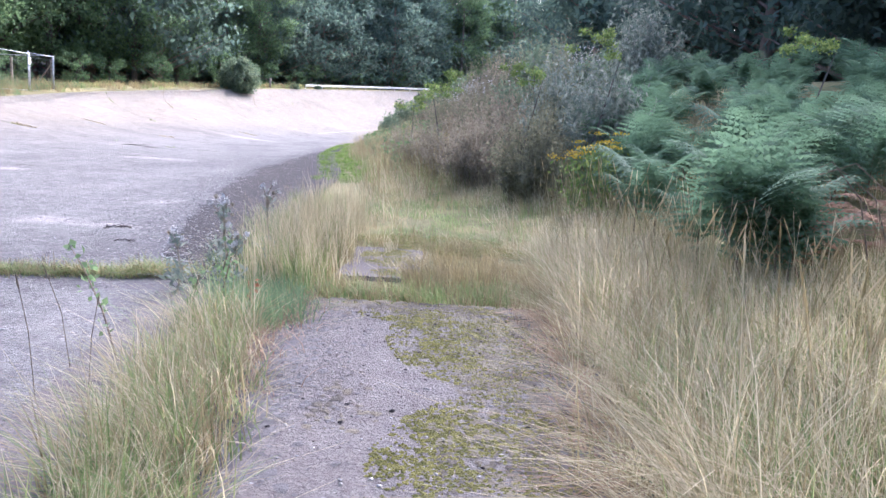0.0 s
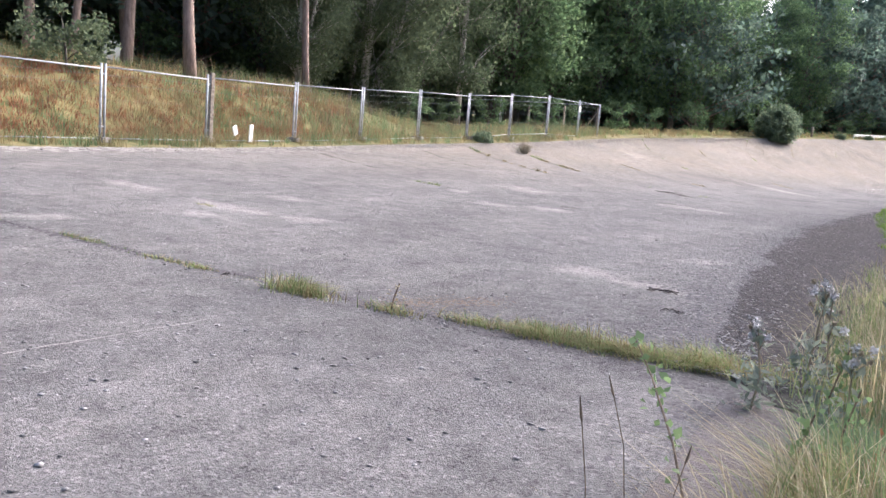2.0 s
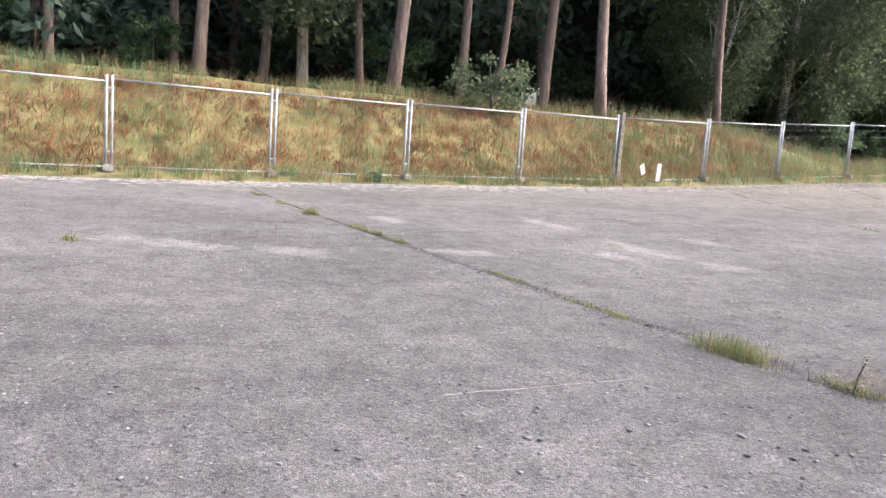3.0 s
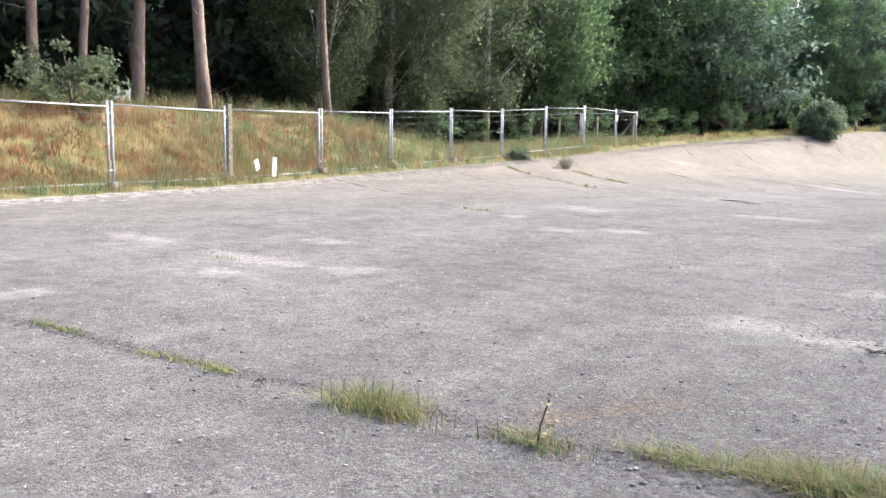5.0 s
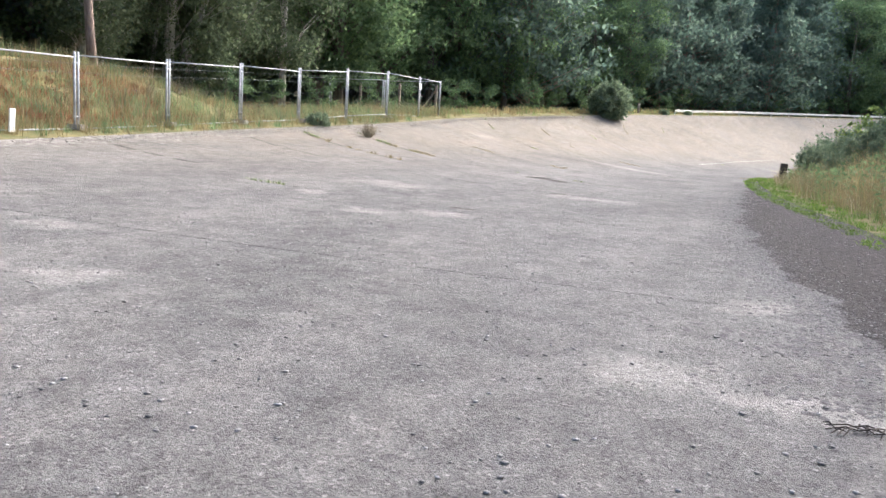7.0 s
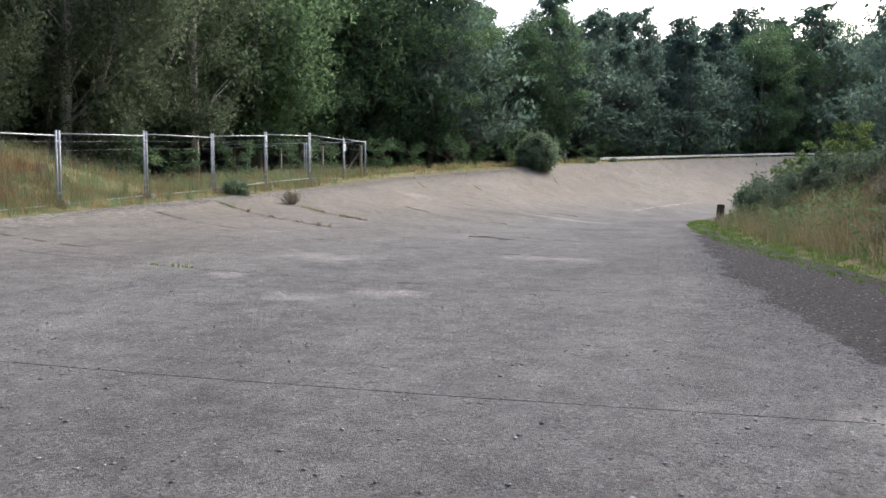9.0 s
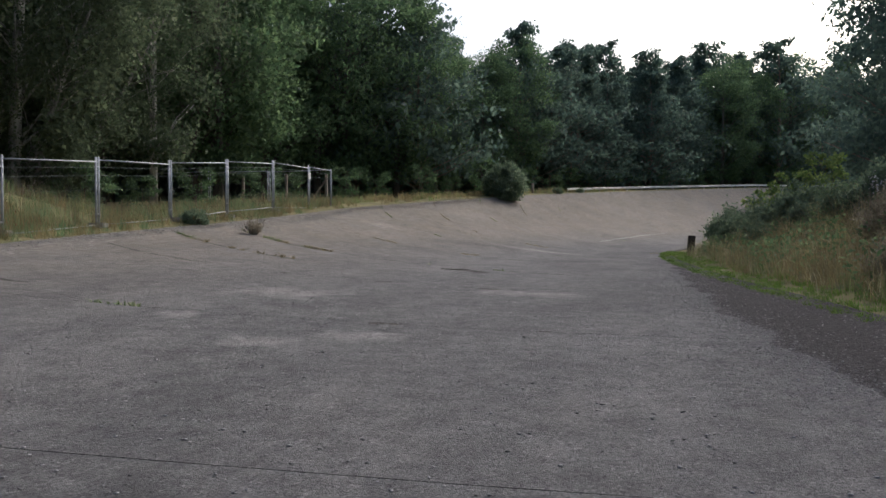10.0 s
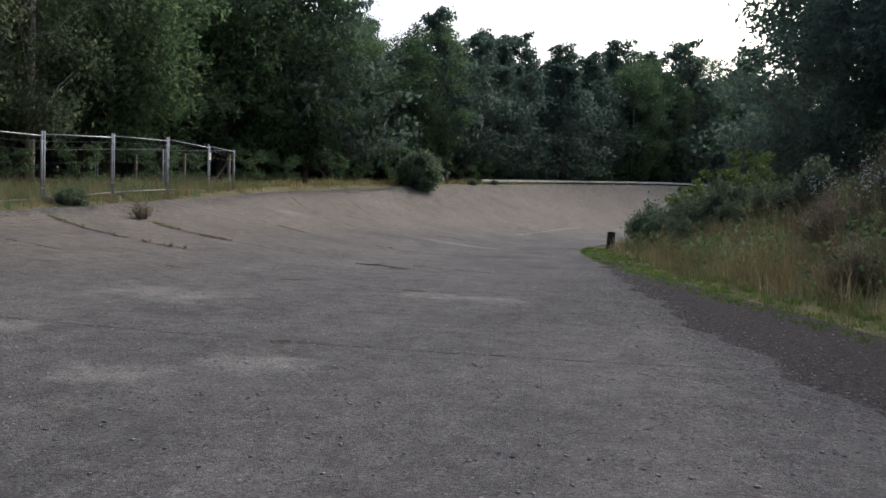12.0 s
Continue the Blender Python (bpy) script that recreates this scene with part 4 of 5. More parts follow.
q = scatter(36000, R, heath_zone(-12, 26, 1.5, 5.6, 1, -0.9), 0.14)
blades("heather", q, 0.26, 0.020, 1.5, R, HEATH, "rust-red heather and dead bracken on the mound", "heather", 2)
q = scatter(14000, R, heath_zone(9, 46, 1.2, 10, 7, 0.12), 0.16)
blades("mound_grass", q, 0.42, 0.013, 0.6, R, OCHRE, "ochre grass on the mound behind the fence", segs=2)
q = scatter(14000, R, heath_zone(-12, 48, 1.2, 9, 13, 0.14), 0.18)
blades("mound_grass", q, 0.42, 0.014, 0.6, R, HERB, "dark green patches on the mound behind the fence", segs=2)
q = scatter(6000, R, along(-12, 46, 5.2, 10, "out"), 0.12)
blades("mound_grass", q, 0.5, 0.012, 0.45, R, OCHRE, "ochre tall grass on top of the mound", segs=2)

# dead grass lying along the path's edges
q = scatter(2600, R, field(-1.5, -1.0, 1.4, 5.7, lambda x, y, r: abs(x + 0.98 + 0.055 * y) < 0.16), 0.03)
blades("thatch", q, 0.15, 0.005, 2.2, R, STRAW, "dead flattened grass along the edge of the path", "grass")
q = scatter(1100, R, field(0.48, 0.85, 1.2, 5.7), 0.04)
blades("thatch", q, 0.16, 0.005, 2.2, R, OCHRE, "dead flattened grass along the edge of the path", "grass")
q = scatter(220, R, field(-1.3, -0.3, 6.6, 8.5), 0.05)
blades("thatch", q, 0.2, 0.006, 1.2, R, STRAW, "dry grass leaning over the old slab", "grass")
q = scatter(1600, R, field(-1.5, 0.5, 6.3, 8.8, lambda x, y, r: not (-1.05 < x + 0.055 * (y - 3) < -0.2 and 6.7 < y < 8.3)), 0.05)
blades("tall_grass", q, 0.22, 0.007, 0.9, R, OCHRE, "short yellowing grass around the old slab")

# crumbled pale rim of the concrete along the crest
q = []
for _ in range(9000):
    p = track_point(R.uniform(-8, 62), 1 - abs(R.normal()) * 0.03)
    q.append((p.x, p.y, p.z + 0.001))
flakes("crumbled_rim", np.array(q), 0.01, 0.11, 0.006, R, PALE, "pale crumbled concrete along the rim of the banking", "rubble")


def ground_strip(name, pts, width, mat, label, category):
    v = []
    for k, (x, y) in enumerate(pts):
        a, b = pts[max(0, k - 1)], pts[min(len(pts) - 1, k + 1)]
        n = Vector((-(b[1] - a[1]), b[0] - a[0], 0)).normalized() * width / 2 * (0.6 + 0.8 * R.uniform())
        c = Vector((x, y, height_at(x, y) + 0.005))
        v += [tuple(c - n), tuple(c + n)]
    f = [(2 * k, 2 * k + 1, 2 * k + 3, 2 * k + 2) for k in range(len(pts) - 1)]
    tagged(new(name, mesh_of(name, v, f, mat)), label, category, kind="structure")


def wander(a, b, n, amp):
    return [(a[0] + (b[0] - a[0]) * k / n + R.normal() * amp, a[1] + (b[1] - a[1]) * k / n + R.normal() * amp) for k in range(n + 1)]


# ---- bracken ----
def frond_mesh(length, seed, mat):
    """A feathery frond: a narrow midrib with toothed leaflets growing from both its edges."""
    rnd = np.random.RandomState(seed)
    v, f = [], []
    pairs = 13
    for k in range(pairs + 1):
        t = (k + 0.3) / (pairs + 0.5)
        c = Vector((length * t * (1 - 0.18 * t), 0, length * (0.95 * t - 0.75 * t * t)))
        w = 0.006 * (1 - t) + 0.001
        v += [tuple(c - Vector((0, w, 0))), tuple(c + Vector((0, w, 0)))]
        if k:
            f.append((2 * k - 2, 2 * k, 2 * k + 1, 2 * k - 1))
    v.append((0, 0, -0.02))
    f.append((0, 1, 2 * pairs + 2))
    for k in range(pairs):
        t = (k + 0.3) / (pairs + 0.5)
        reach = 0.36 * length * (1 - t) ** 0.75 * (0.55 + 0.45 * min(1, t * 5))
        m = 5 if reach > 0.08 else 3
        for i, side in ((2 * k, -1), (2 * k + 1, 1)):
            root, last = Vector(v[i]), i
            for j in range(m):
                u = (j + 1) / m
                p = root + Vector((0.42 * reach * u, side * reach * u, -0.16 * reach * u * u + rnd.normal() * 0.003))
                q = Vector(v[last])
                L = reach / m * 1.15 * (1.35 - u)
                n = len(v)
                v += [tuple(p), tuple(q.lerp(p, 0.7) + Vector((L, side * L * 0.35, -0.01))), tuple(q.lerp(p, 0.7) + Vector((-L * 0.8, side * L * 0.5, -0.01)))]
                f += [(last, n, n + 1), (n, last, n + 2)]
                last = n
    return mesh_of("frond", v, f, mat)


def bracken(mat, label, seed, count=9, length=0.95, lift=26, stem_h=0.62):
    rnd = random.Random(seed)
    thing = tagged(new("bracken"), label, "fern", "bracken")
    meshes = [frond_mesh(length * k, seed + i, mat) for i, k in enumerate((1.0, 0.82))]
    for k in range(count):
        ob = part_mesh("frond", meshes[k % 2], thing)
        ob.matrix_basis = pose(0, 0, stem_h * rnd.uniform(0.25, 1.05), rnd.uniform(-20, 20), -lift + rnd.uniform(-22, 18), 360 * k / count + rnd.uniform(-20, 20))
    part_mesh("stem", mesh_of("stem", *tube_data([(0, 0, -0.05), (0.01, 0, stem_h * 0.5), (0, 0.01, stem_h * 1.1)], [0.009, 0.007, 0.004], 5), STALK), thing)
    return thing


green = [bracken(FERN, "green bracken with arching feathery fronds", 80 + 9 * k) for k in range(3)]
dead = [bracken(DRY_FERN, "dead brown bracken, dried and collapsed", 130 + 9 * k, 7, 0.7, 0, 0.4) for k in range(2)]
rf = random.Random(12)
first = {id(g): True for g in green + dead}


def put(kinds, x, y, k):
    g = rf.choice(kinds)
    m = pose(x, y, height_at(x, y), 0, 0, rf.uniform(0, 360)) @ Matrix.Diagonal((k, k, k, 1))
    if first.pop(id(g), None):
        g.matrix_basis = m
    else:
        copy_thing(g, m)


spots = []
while len(spots) < 235:
    x, y = rf.uniform(1.6, 13.0), rf.uniform(4.8, 20)
    if x < 1.75 or x < 0.19 * y - 0.7 or (y < 7.6 and x > 2.5):
        continue
    spots.append((x, y))
for x, y in spots:
    put(green, x, y, rf.uniform(0.75, 1.15))
for x, y in ((2.7, 6.5), (3.0, 6.9), (3.3, 6.4), (3.5, 7.0), (2.9, 7.3), (3.7, 6.6), (3.9, 7.3), (3.2, 7.6), (4.2, 6.9), (2.6, 7.0), (3.4, 6.0), (4.0, 6.2)):
    put(dead, x, y, rf.uniform(0.7, 1.0))
for x, y in ((2.25, 6.7), (2.5, 6.3), (2.05, 7.3)):
    put(green, x, y, 0.85)
# bare arching stems in the dead bracken
for x, y, h, a in ((2.7, 6.2, 0.8, 2.8), (3.0, 6.0, 0.9, 2.4), (3.3, 6.3, 0.75, 3.0), (2.5, 6.0, 0.7, 2.6), (3.2, 5.8, 0.85, 3.3)):
    z = height_at(x, y)
    me = mesh_of("dead_stem", *tube_data([(x, y, z), (x + 0.15 * math.cos(a), y + 0.1, z + h * 0.7), (x + 0.45 * math.cos(a), y + 0.15, z + h), (x + 0.75 * math.cos(a), y + 0.2, z + h * 0.85)], [0.007, 0.006, 0.004, 0.002], 5), STALK)
    tagged(new("dead_stem", me), "bare dry arching plant stem", "stem", "dead stems")


# ---- broom, saplings and shrubs ----
def broom_bush(height, spread, seed, label, mat=BROOM, shoots=650, leaf=0.065):
    rnd = np.random.RandomState(seed)
    thing = tagged(new("broom_bush"), label, "bush", "broom bushes")
    a, r = rnd.uniform(0, 2 * math.pi, shoots), rnd.uniform(0, 1, shoots) ** 0.6
    h = height * (1 - 0.45 * r ** 2) * rnd.uniform(0.6, 1.05, shoots)
    cl = 7
    ca, cr, ch = rnd.uniform(0, 2 * math.pi, cl), spread * 0.62 * rnd.uniform(0.3, 1, cl) ** 0.5, rnd.uniform(0.55, 1.0, cl)
    ch[0], cr[0] = 1.0, 0.1 * spread
    w = rnd.randint(0, cl, shoots)
    off = np.stack([np.cos(ca) * cr, np.sin(ca) * cr, np.zeros(cl)], 1)[w]
    h = h * ch[w]
    base = np.stack([np.cos(a) * r * spread * 0.12, np.sin(a) * r * spread * 0.12, np.zeros(shoots)], 1) + off * 0.6
    tip = np.stack([np.cos(a) * r * spread * 0.5, np.sin(a) * r * spread * 0.5, h], 1) + off + rnd.normal(size=(shoots, 3)) * 0.08
    side = np.stack([-np.sin(a + rnd.normal(size=shoots)), np.cos(a), np.zeros(shoots)], 1) * 0.008
    mid = base * 0.5 + tip * 0.5
    v = np.stack([base - side, base + side, mid + side, mid - side, tip], 1).reshape(-1, 3)
    i = (np.arange(shoots) * 5)[:, None]
    f = np.concatenate([i + np.array([[0, 1, 2]]), i + np.array([[0, 2, 3]]), i + np.array([[3, 2, 4]])])
    part_mesh("branchwork", quads("branchwork", v, f, mat), thing)
    t = rnd.uniform(0.3, 1.02, (shoots, 7))
    pts = (base[:, None] + (tip - base)[:, None] * t[:, :, None]).reshape(-1, 3) + rnd.normal(size=(shoots * 7, 3)) * 0.035
    v, f = leaf_arrays(pts, leaf, rnd, 2.4)
    part_mesh("foliage", quads("foliage", v, f, mat), thing)
    return thing


def set_down(thing, x, y, k=1.0, turn=0.0, sink=0.03):
    thing.matrix_basis = pose(x, y, height_at(x, y) - sink, 0, 0, turn) @ Matrix.Diagonal((k, k, k, 1))
    return thing


BROOM_LABEL = "grey-green broom bush with upright wiry shoots"
bush_a, bush_b = broom_bush(2.0, 1.2, 301, BROOM_LABEL), broom_bush(1.6, 1.0, 302, BROOM_LABEL)
spots = [inner_point(s, d) for s, d in ((49, 2.9), (47, 2.9), (45, 3.6), (43, 3.0), (41, 3.8), (40, 4.8), (46, 4.8), (38, 4.6), (36, 5.2), (50, 4.2), (44, 5.6), (34, 5.8), (52, 4.4), (39, 3.2), (48, 5.5),
                                        (17, 6.6), (20, 6.2), (23, 6.8), (26, 6.4), (15, 5.2), (18, 5.0))]
for k, p in enumerate(spots):
    if k < 2:
        set_down((bush_a, bush_b)[k], p.x, p.y, 1.1, 40 * k)
    else:
        copy_thing((bush_a, bush_b)[k % 2], pose(p.x, p.y, height_at(p.x, p.y) - 0.03, 0, 0, 77 * k) @ Matrix.Diagonal((0.55 + 0.08 * (k % 6),) * 3 + (1,)))


def round_bush(name, height, spread, seed, label, mat, leaves=5000, leaf=0.09, shoots=220):
    """A dense rounded bush, leafy down to the ground, with an uneven outline."""
    rnd = np.random.RandomState(seed)
    thing = tagged(new(name), label, "bush", "crest bushes")
    bits = []
    for _ in range(9):
        a, r = rnd.uniform(0, 6.3), spread * rnd.uniform(0.2, 0.7)
        top = Vector((math.cos(a) * r, math.sin(a) * r, height * rnd.uniform(0.5, 0.85)))
        bits.append(tube_data([(0.1 * math.cos(a), 0.1 * math.sin(a), -0.2), top * 0.5 + Vector((0, 0, -0.1)), top], [0.05, 0.03, 0.008], 5))
    part_mesh("branchwork", mesh_of("branchwork", *join(bits), GREY_BARK, True), thing)
    d = rnd.normal(size=(shoots, 3))
    d /= np.linalg.norm(d, axis=1)[:, None]
    lump = np.array([1 + 0.22 * noise.noise(Vector(q) * 2.2 + Vector((seed, 0, 0))) for q in d])
    tip = d * np.array([spread, spread, height * 0.55]) * lump[:, None]
    per = leaves // shoots
    u = rnd.uniform(0.55, 1.06, (shoots, per, 1))
    pts = (tip[:, None] * u + rnd.normal(size=(shoots, per, 3)) * 0.055 * spread).reshape(-1, 3) + np.array([0, 0, height * 0.45])
    pts[:, 2] = np.maximum(pts[:, 2], 0.02)
    v, f = leaf_arrays(pts, leaf, rnd, 2.0, -0.5)
    part_mesh("foliage", quads("foliage", v, f, mat), thing)
    return thing


crest_bush = round_bush("crest_bush", 2.75, 1.65, 305, "large rounded grey-green bush growing on the crest of the banking", BROOM, 9000, 0.10, 320)
p = track_point(66.0, 0.985)
crest_bush.matrix_basis = Matrix.Translation((p.x, p.y, p.z - 0.15))
small = round_bush("low_bush", 0.62, 0.55, 306, "low dark green bush against the foot of the fence", BROOM, 2600, 0.045, 130)
set_down(small, *tuple(outer_point(30.6, 0.2))[:2], 0.85)
for s, d, k in ((7.4, 0.35, 0.5), (76.5, 0.2, 1.0), (80.5, 0.2, 0.8)):
    q = outer_point(s, d)
    copy_thing(small, pose(q.x, q.y, q.z - 0.03, 0, 0, 50 * s) @ Matrix.Diagonal((k, k, k, 1)))
bank_weed = broom_bush(0.62, 0.4, 307, "grey dried weed growing from a joint high on the banking", DULL, 110, 0.025)
p = joint_place(29.12, 0.876)
bank_weed.name = "bank_weed"
bank_weed.matrix_basis = Matrix.Translation(p)


def sapling(x, y, h, seed, n=240, leaf=0.048, label="young tree with yellow-green leaves at its tips"):
    t = broadleaf(h, 0.55 * h ** 0.5, 0.45, LIME_LEAF, GREY_BARK, label, seed, n, leaf, 12, "sapling", 0.022, 0, "sapling")
    t["group"] = "saplings"
    return set_down(t, x, y)


for k, (s, d, h) in enumerate(((46, 4.4, 1.9), (43.5, 5.2, 2.1), (40, 5.8, 2.3), (49, 4.8, 1.8), (44, 6.4, 2.4))):
    p = inner_point(s, d)
    sapling(p.x, p.y, h, 320 + k, 420, 0.1)


def wispy_broom(height, spread, seed, label, mat, stems=520, leaf=0.034):
    """A bush of many thin, nearly upright shoots that fan out and fray at the top."""
    rnd = np.random.RandomState(seed)
    thing = tagged(new("wispy_broom"), label, "bush", "broom bushes")
    a, r = rnd.uniform(0, 2 * math.pi, stems), rnd.uniform(0, 1, stems) ** 0.6
    dirs = np.stack([np.cos(a), np.sin(a), np.zeros(stems)], 1)
    foot = dirs * (r * spread * 0.55)[:, None]
    h = height * (1 - 0.45 * r ** 2) * rnd.uniform(0.45, 1.08, stems) * (1 + 0.25 * np.sin(a * 3 + seed))
    lean = dirs * (r * spread * 0.45)[:, None] + rnd.normal(size=(stems, 3)) * 0.12
    rows, side = [], np.stack([-np.sin(a), np.cos(a), np.zeros(stems)], 1)
    for t, w in ((0, 0.005), (0.4, 0.0045), (0.75, 0.0035), (1.0, 0.001)):
        c = foot + lean * t ** 1.6 + np.array([0, 0, 1.0]) * (h * t)[:, None]
        rows += [c - side * w, c + side * w]
    v = np.stack(rows, 1).reshape(-1, 3)
    f = np.array([[0, 1, 3, 2], [2, 3, 5, 4], [4, 5, 7, 6]])[None] + (np.arange(stems) * 8)[:, None, None]
    part_mesh("branchwork", quads("branchwork", v, f.reshape(-1, 4), mat), thing)
    t = rnd.uniform(0.12, 1.0, (stems, 15, 1))
    c = foot[:, None] + lean[:, None] * t ** 1.6 + np.array([0, 0, 1.0]) * (h[:, None, None] * t)
    v, f = leaf_arrays((c + rnd.normal(size=c.shape) * 0.035).reshape(-1, 3), leaf, rnd, 2.6, -0.9)
    part_mesh("foliage", quads("foliage", v, f, mat), thing)
    return thing


WISPY = [wispy_broom(2.1, 1.0, 350, "olive broom bush with thin upright shoots beside the path", OLIVE),
         wispy_broom(1.8, 1.1, 351, "dull brown thicket of dry broom stems beside the path", DULL),
         wispy_broom(2.5, 1.0, 352, "tall grey-green leafy shrub above the bracken", GREY_LEAF, 330, 0.045)]
BUSHES = ((0.9, 13.4, 0, 0.85), (0.0, 15.4, 1, 0.85), (2.2, 14.4, 2, 0.95), (1.6, 16.4, 2, 1.0), (-0.7, 17.4, 1, 0.85), (0.6, 18.0, 1, 1.0), (-1.3, 19.4, 1, 0.8), (0.0, 20.4, 0, 1.0), (1.9, 19.0, 0, 1.15),
          (-1.9, 22.0, 1, 0.75), (-0.4, 23.2, 1, 1.0), (1.3, 22.6, 0, 1.2), (-2.6, 25.0, 1, 0.7), (-1.2, 26.2, 0, 0.9), (0.6, 26.0, 1, 1.2), (-1.8, 29.5, 1, 0.9), (0.0, 30.0, 0, 1.2), (3.8, 20.0, 2, 1.2))
for k, (x, y, kind, h) in enumerate(BUSHES):
    m = pose(x, y, height_at(x, y) - 0.03, 0, 0, 67 * k) @ Matrix.Diagonal((h, h, h * 0.95, 1))
    if k < 3:
        WISPY[kind].matrix_basis = m
    else:
        copy_thing(WISPY[kind], m)


def lime_tip(x, y, h, seed):
    t = broadleaf(h, 0.42, 0.80, LIME_LEAF, GREY_BARK, "slender young tree with yellow-green leaves at its top", seed, 700, 0.032, 10, "sapling", 0.02, 0, "sapling")
    t["group"] = "saplings"
    set_down(t, x, y)


for k, (x, y, h) in enumerate(((1.75, 13.6, 2.75), (0.6, 14.2, 2.35), (-0.9, 18.5, 2.1), (-1.9, 21.0, 1.95), (4.6, 12.0, 2.2))):
    lime_tip(x, y, h, 330 + k)


def ragwort(x, y, h, seed):
    rs = np.random.RandomState(seed)
    thing = tagged(new("ragwort"), "ragwort with flat clusters of yellow flowers", "wild flower", "ragwort")
    z = height_at(x, y)
    for _ in range(7):
        dx, dy = rs.normal(size=2) * 0.16
        top = Vector((x + dx, y + dy, z + h * rs.uniform(0.8, 1.05)))
        part_mesh("stem", mesh_of("stem", *tube_data([(x, y, z), (x + dx * 0.4, y + dy * 0.4, z + h * 0.5), top], [0.006, 0.005, 0.003], 5), HERB), thing)
        v, f = leaf_arrays(np.array(top) + rs.normal(size=(26, 3)) * np.array([0.055, 0.055, 0.012]), 0.026, rs, 1.2)
        part_mesh("flower_head", quads("flower_head", v, f, YELLOW), thing, "flat cluster of yellow flowers")["kind"] = "stuff"
    pts = np.stack([x + rs.normal(size=220) * 0.14, y + rs.normal(size=220) * 0.14, z + h * rs.uniform(0.1, 0.9, 220)], 1)
    v, f = leaf_arrays(pts, 0.035, rs, 2.4)
    part_mesh("leaves", quads("leaves", v, f, LIME_LEAF), thing)


for k, (x, y, h) in enumerate(((1.55, 10.9, 1.05), (1.35, 11.2, 0.95), (1.75, 11.3, 1.1))):
    ragwort(x, y, h, 380 + k)

# ---- thistles and weeds by the path ----
def thistle(x, y, h, seed, heads=4):
    rnd, rs = random.Random(seed), np.random.RandomState(seed)
    thing = tagged(new("thistle"), "thistle gone to seed with white fluffy heads", "thistle", "thistles")
    z = height_at(x, y)
    axis = [Vector((x, y, z)), Vector((x + 0.03, y, z + h * 0.4)), Vector((x + rnd.uniform(-0.04, 0.08), y + 0.02, z + h))]
    bits = [tube_data(axis, [0.007, 0.006, 0.003], 5)]
    pts = [np.stack([x + rs.normal(size=90) * 0.055, y + rs.normal(size=90) * 0.055, z + h * rs.uniform(0.03, 0.55, 90)], 1)]
    tops = [axis[2]]
    for k in range(heads + 2):
        t = rnd.uniform(0.45, 0.95)
        s0 = axis[1].lerp(axis[2], t)
        a, L = rnd.uniform(0, 6.3), h * rnd.uniform(0.14, 0.30)
        tip = s0 + Vector((math.cos(a) * 0.6, math.sin(a) * 0.6, 0.75)) * L
        bits.append(tube_data([s0, s0.lerp(tip, 0.5) + Vector((0, 0, 0.01)), tip], [0.004, 0.003, 0.002], 4))
        pts.append(np.array(s0.lerp(tip, 0.4)) + rs.normal(size=(4, 3)) * 0.02)
        tops.append(tip)
    part_mesh("stem", mesh_of("stem", *join(bits), DULL), thing)
    v, f = leaf_arrays(np.concatenate(pts), 0.022, rs, 3.2)
    part_mesh("leaves", quads("leaves", v, f, GREY_LEAF), thing)
    for k, c in enumerate(tops):
        fluffy = k % 3 != 1
        v, f = leaf_arrays(np.array(c) + rs.normal(size=(34, 3)) * (0.010 if fluffy else 0.006), 0.012 if fluffy else 0.010, rs, 1.8)
        part_mesh("seed_head", quads("seed_head", v, f, FLUFF if fluffy else DULL), thing, "white thistle down" if fluffy else "closed brown flower head")
    return thing


for k, (x, y, h) in enumerate(((-1.95, 5.9, 0.62), (-1.75, 5.5, 0.52), (-2.15, 6.4, 0.66), (-1.75, 6.4, 0.72), (-2.25, 5.75, 0.5))):
    thistle(x, y, h, 400 + k, 3 + k % 3)


def leafy_shoot(points, n, size, seed, label, mat=HERB):
    thing = tagged(new("weed_shoot"), label, "weed", "weeds")
    part_mesh("stem", mesh_of("stem", *tube_data(points, [0.006, 0.005, 0.004, 0.002][:len(points)], 5), STALK), thing)
    rs = np.random.RandomState(seed)
    P = np.array(points)
    t = rs.uniform(0.15, 1, n) * (len(P) - 1)
    i = np.minimum(t.astype(int), len(P) - 2)
    c = P[i] + (P[i + 1] - P[i]) * (t - i)[:, None] + rs.normal(size=(n, 3)) * 0.03
    for q in c:
        v, f = leaf_arrays(q[None], size, rs, 1.3)
        part_mesh("leaf", quads("leaf", v, f, mat), thing)


leafy_shoot([(-1.92, 4.05, 0.02), (-2.08, 4.22, 0.24), (-2.3, 4.45, 0.42), (-2.47, 4.6, 0.54)], 34, 0.036, 7, "leaning bramble shoot with dark green leaves")
leafy_shoot([(-1.6, 4.9, 0.02), (-1.62, 4.92, 0.25), (-1.58, 4.95, 0.45)], 40, 0.032, 8, "leafy green weed beside the path")
leafy_shoot([(-1.75, 5.4, 0.02), (-1.8, 5.45, 0.25), (-1.75, 5.5, 0.5)], 44, 0.03, 9, "leafy green weed beside the path")
leafy_shoot([(-1.7, 4.6, 0.02), (-1.72, 4.62, 0.2), (-1.68, 4.65, 0.38)], 34, 0.03, 10, "leafy green weed beside the path")
leafy_shoot([(-1.5, 5.0, 0.0), (-1.48, 5.02, 0.14), (-1.45, 5.05, 0.28)], 22, 0.04, 11, "orange-brown withered dock weed", HEATH)
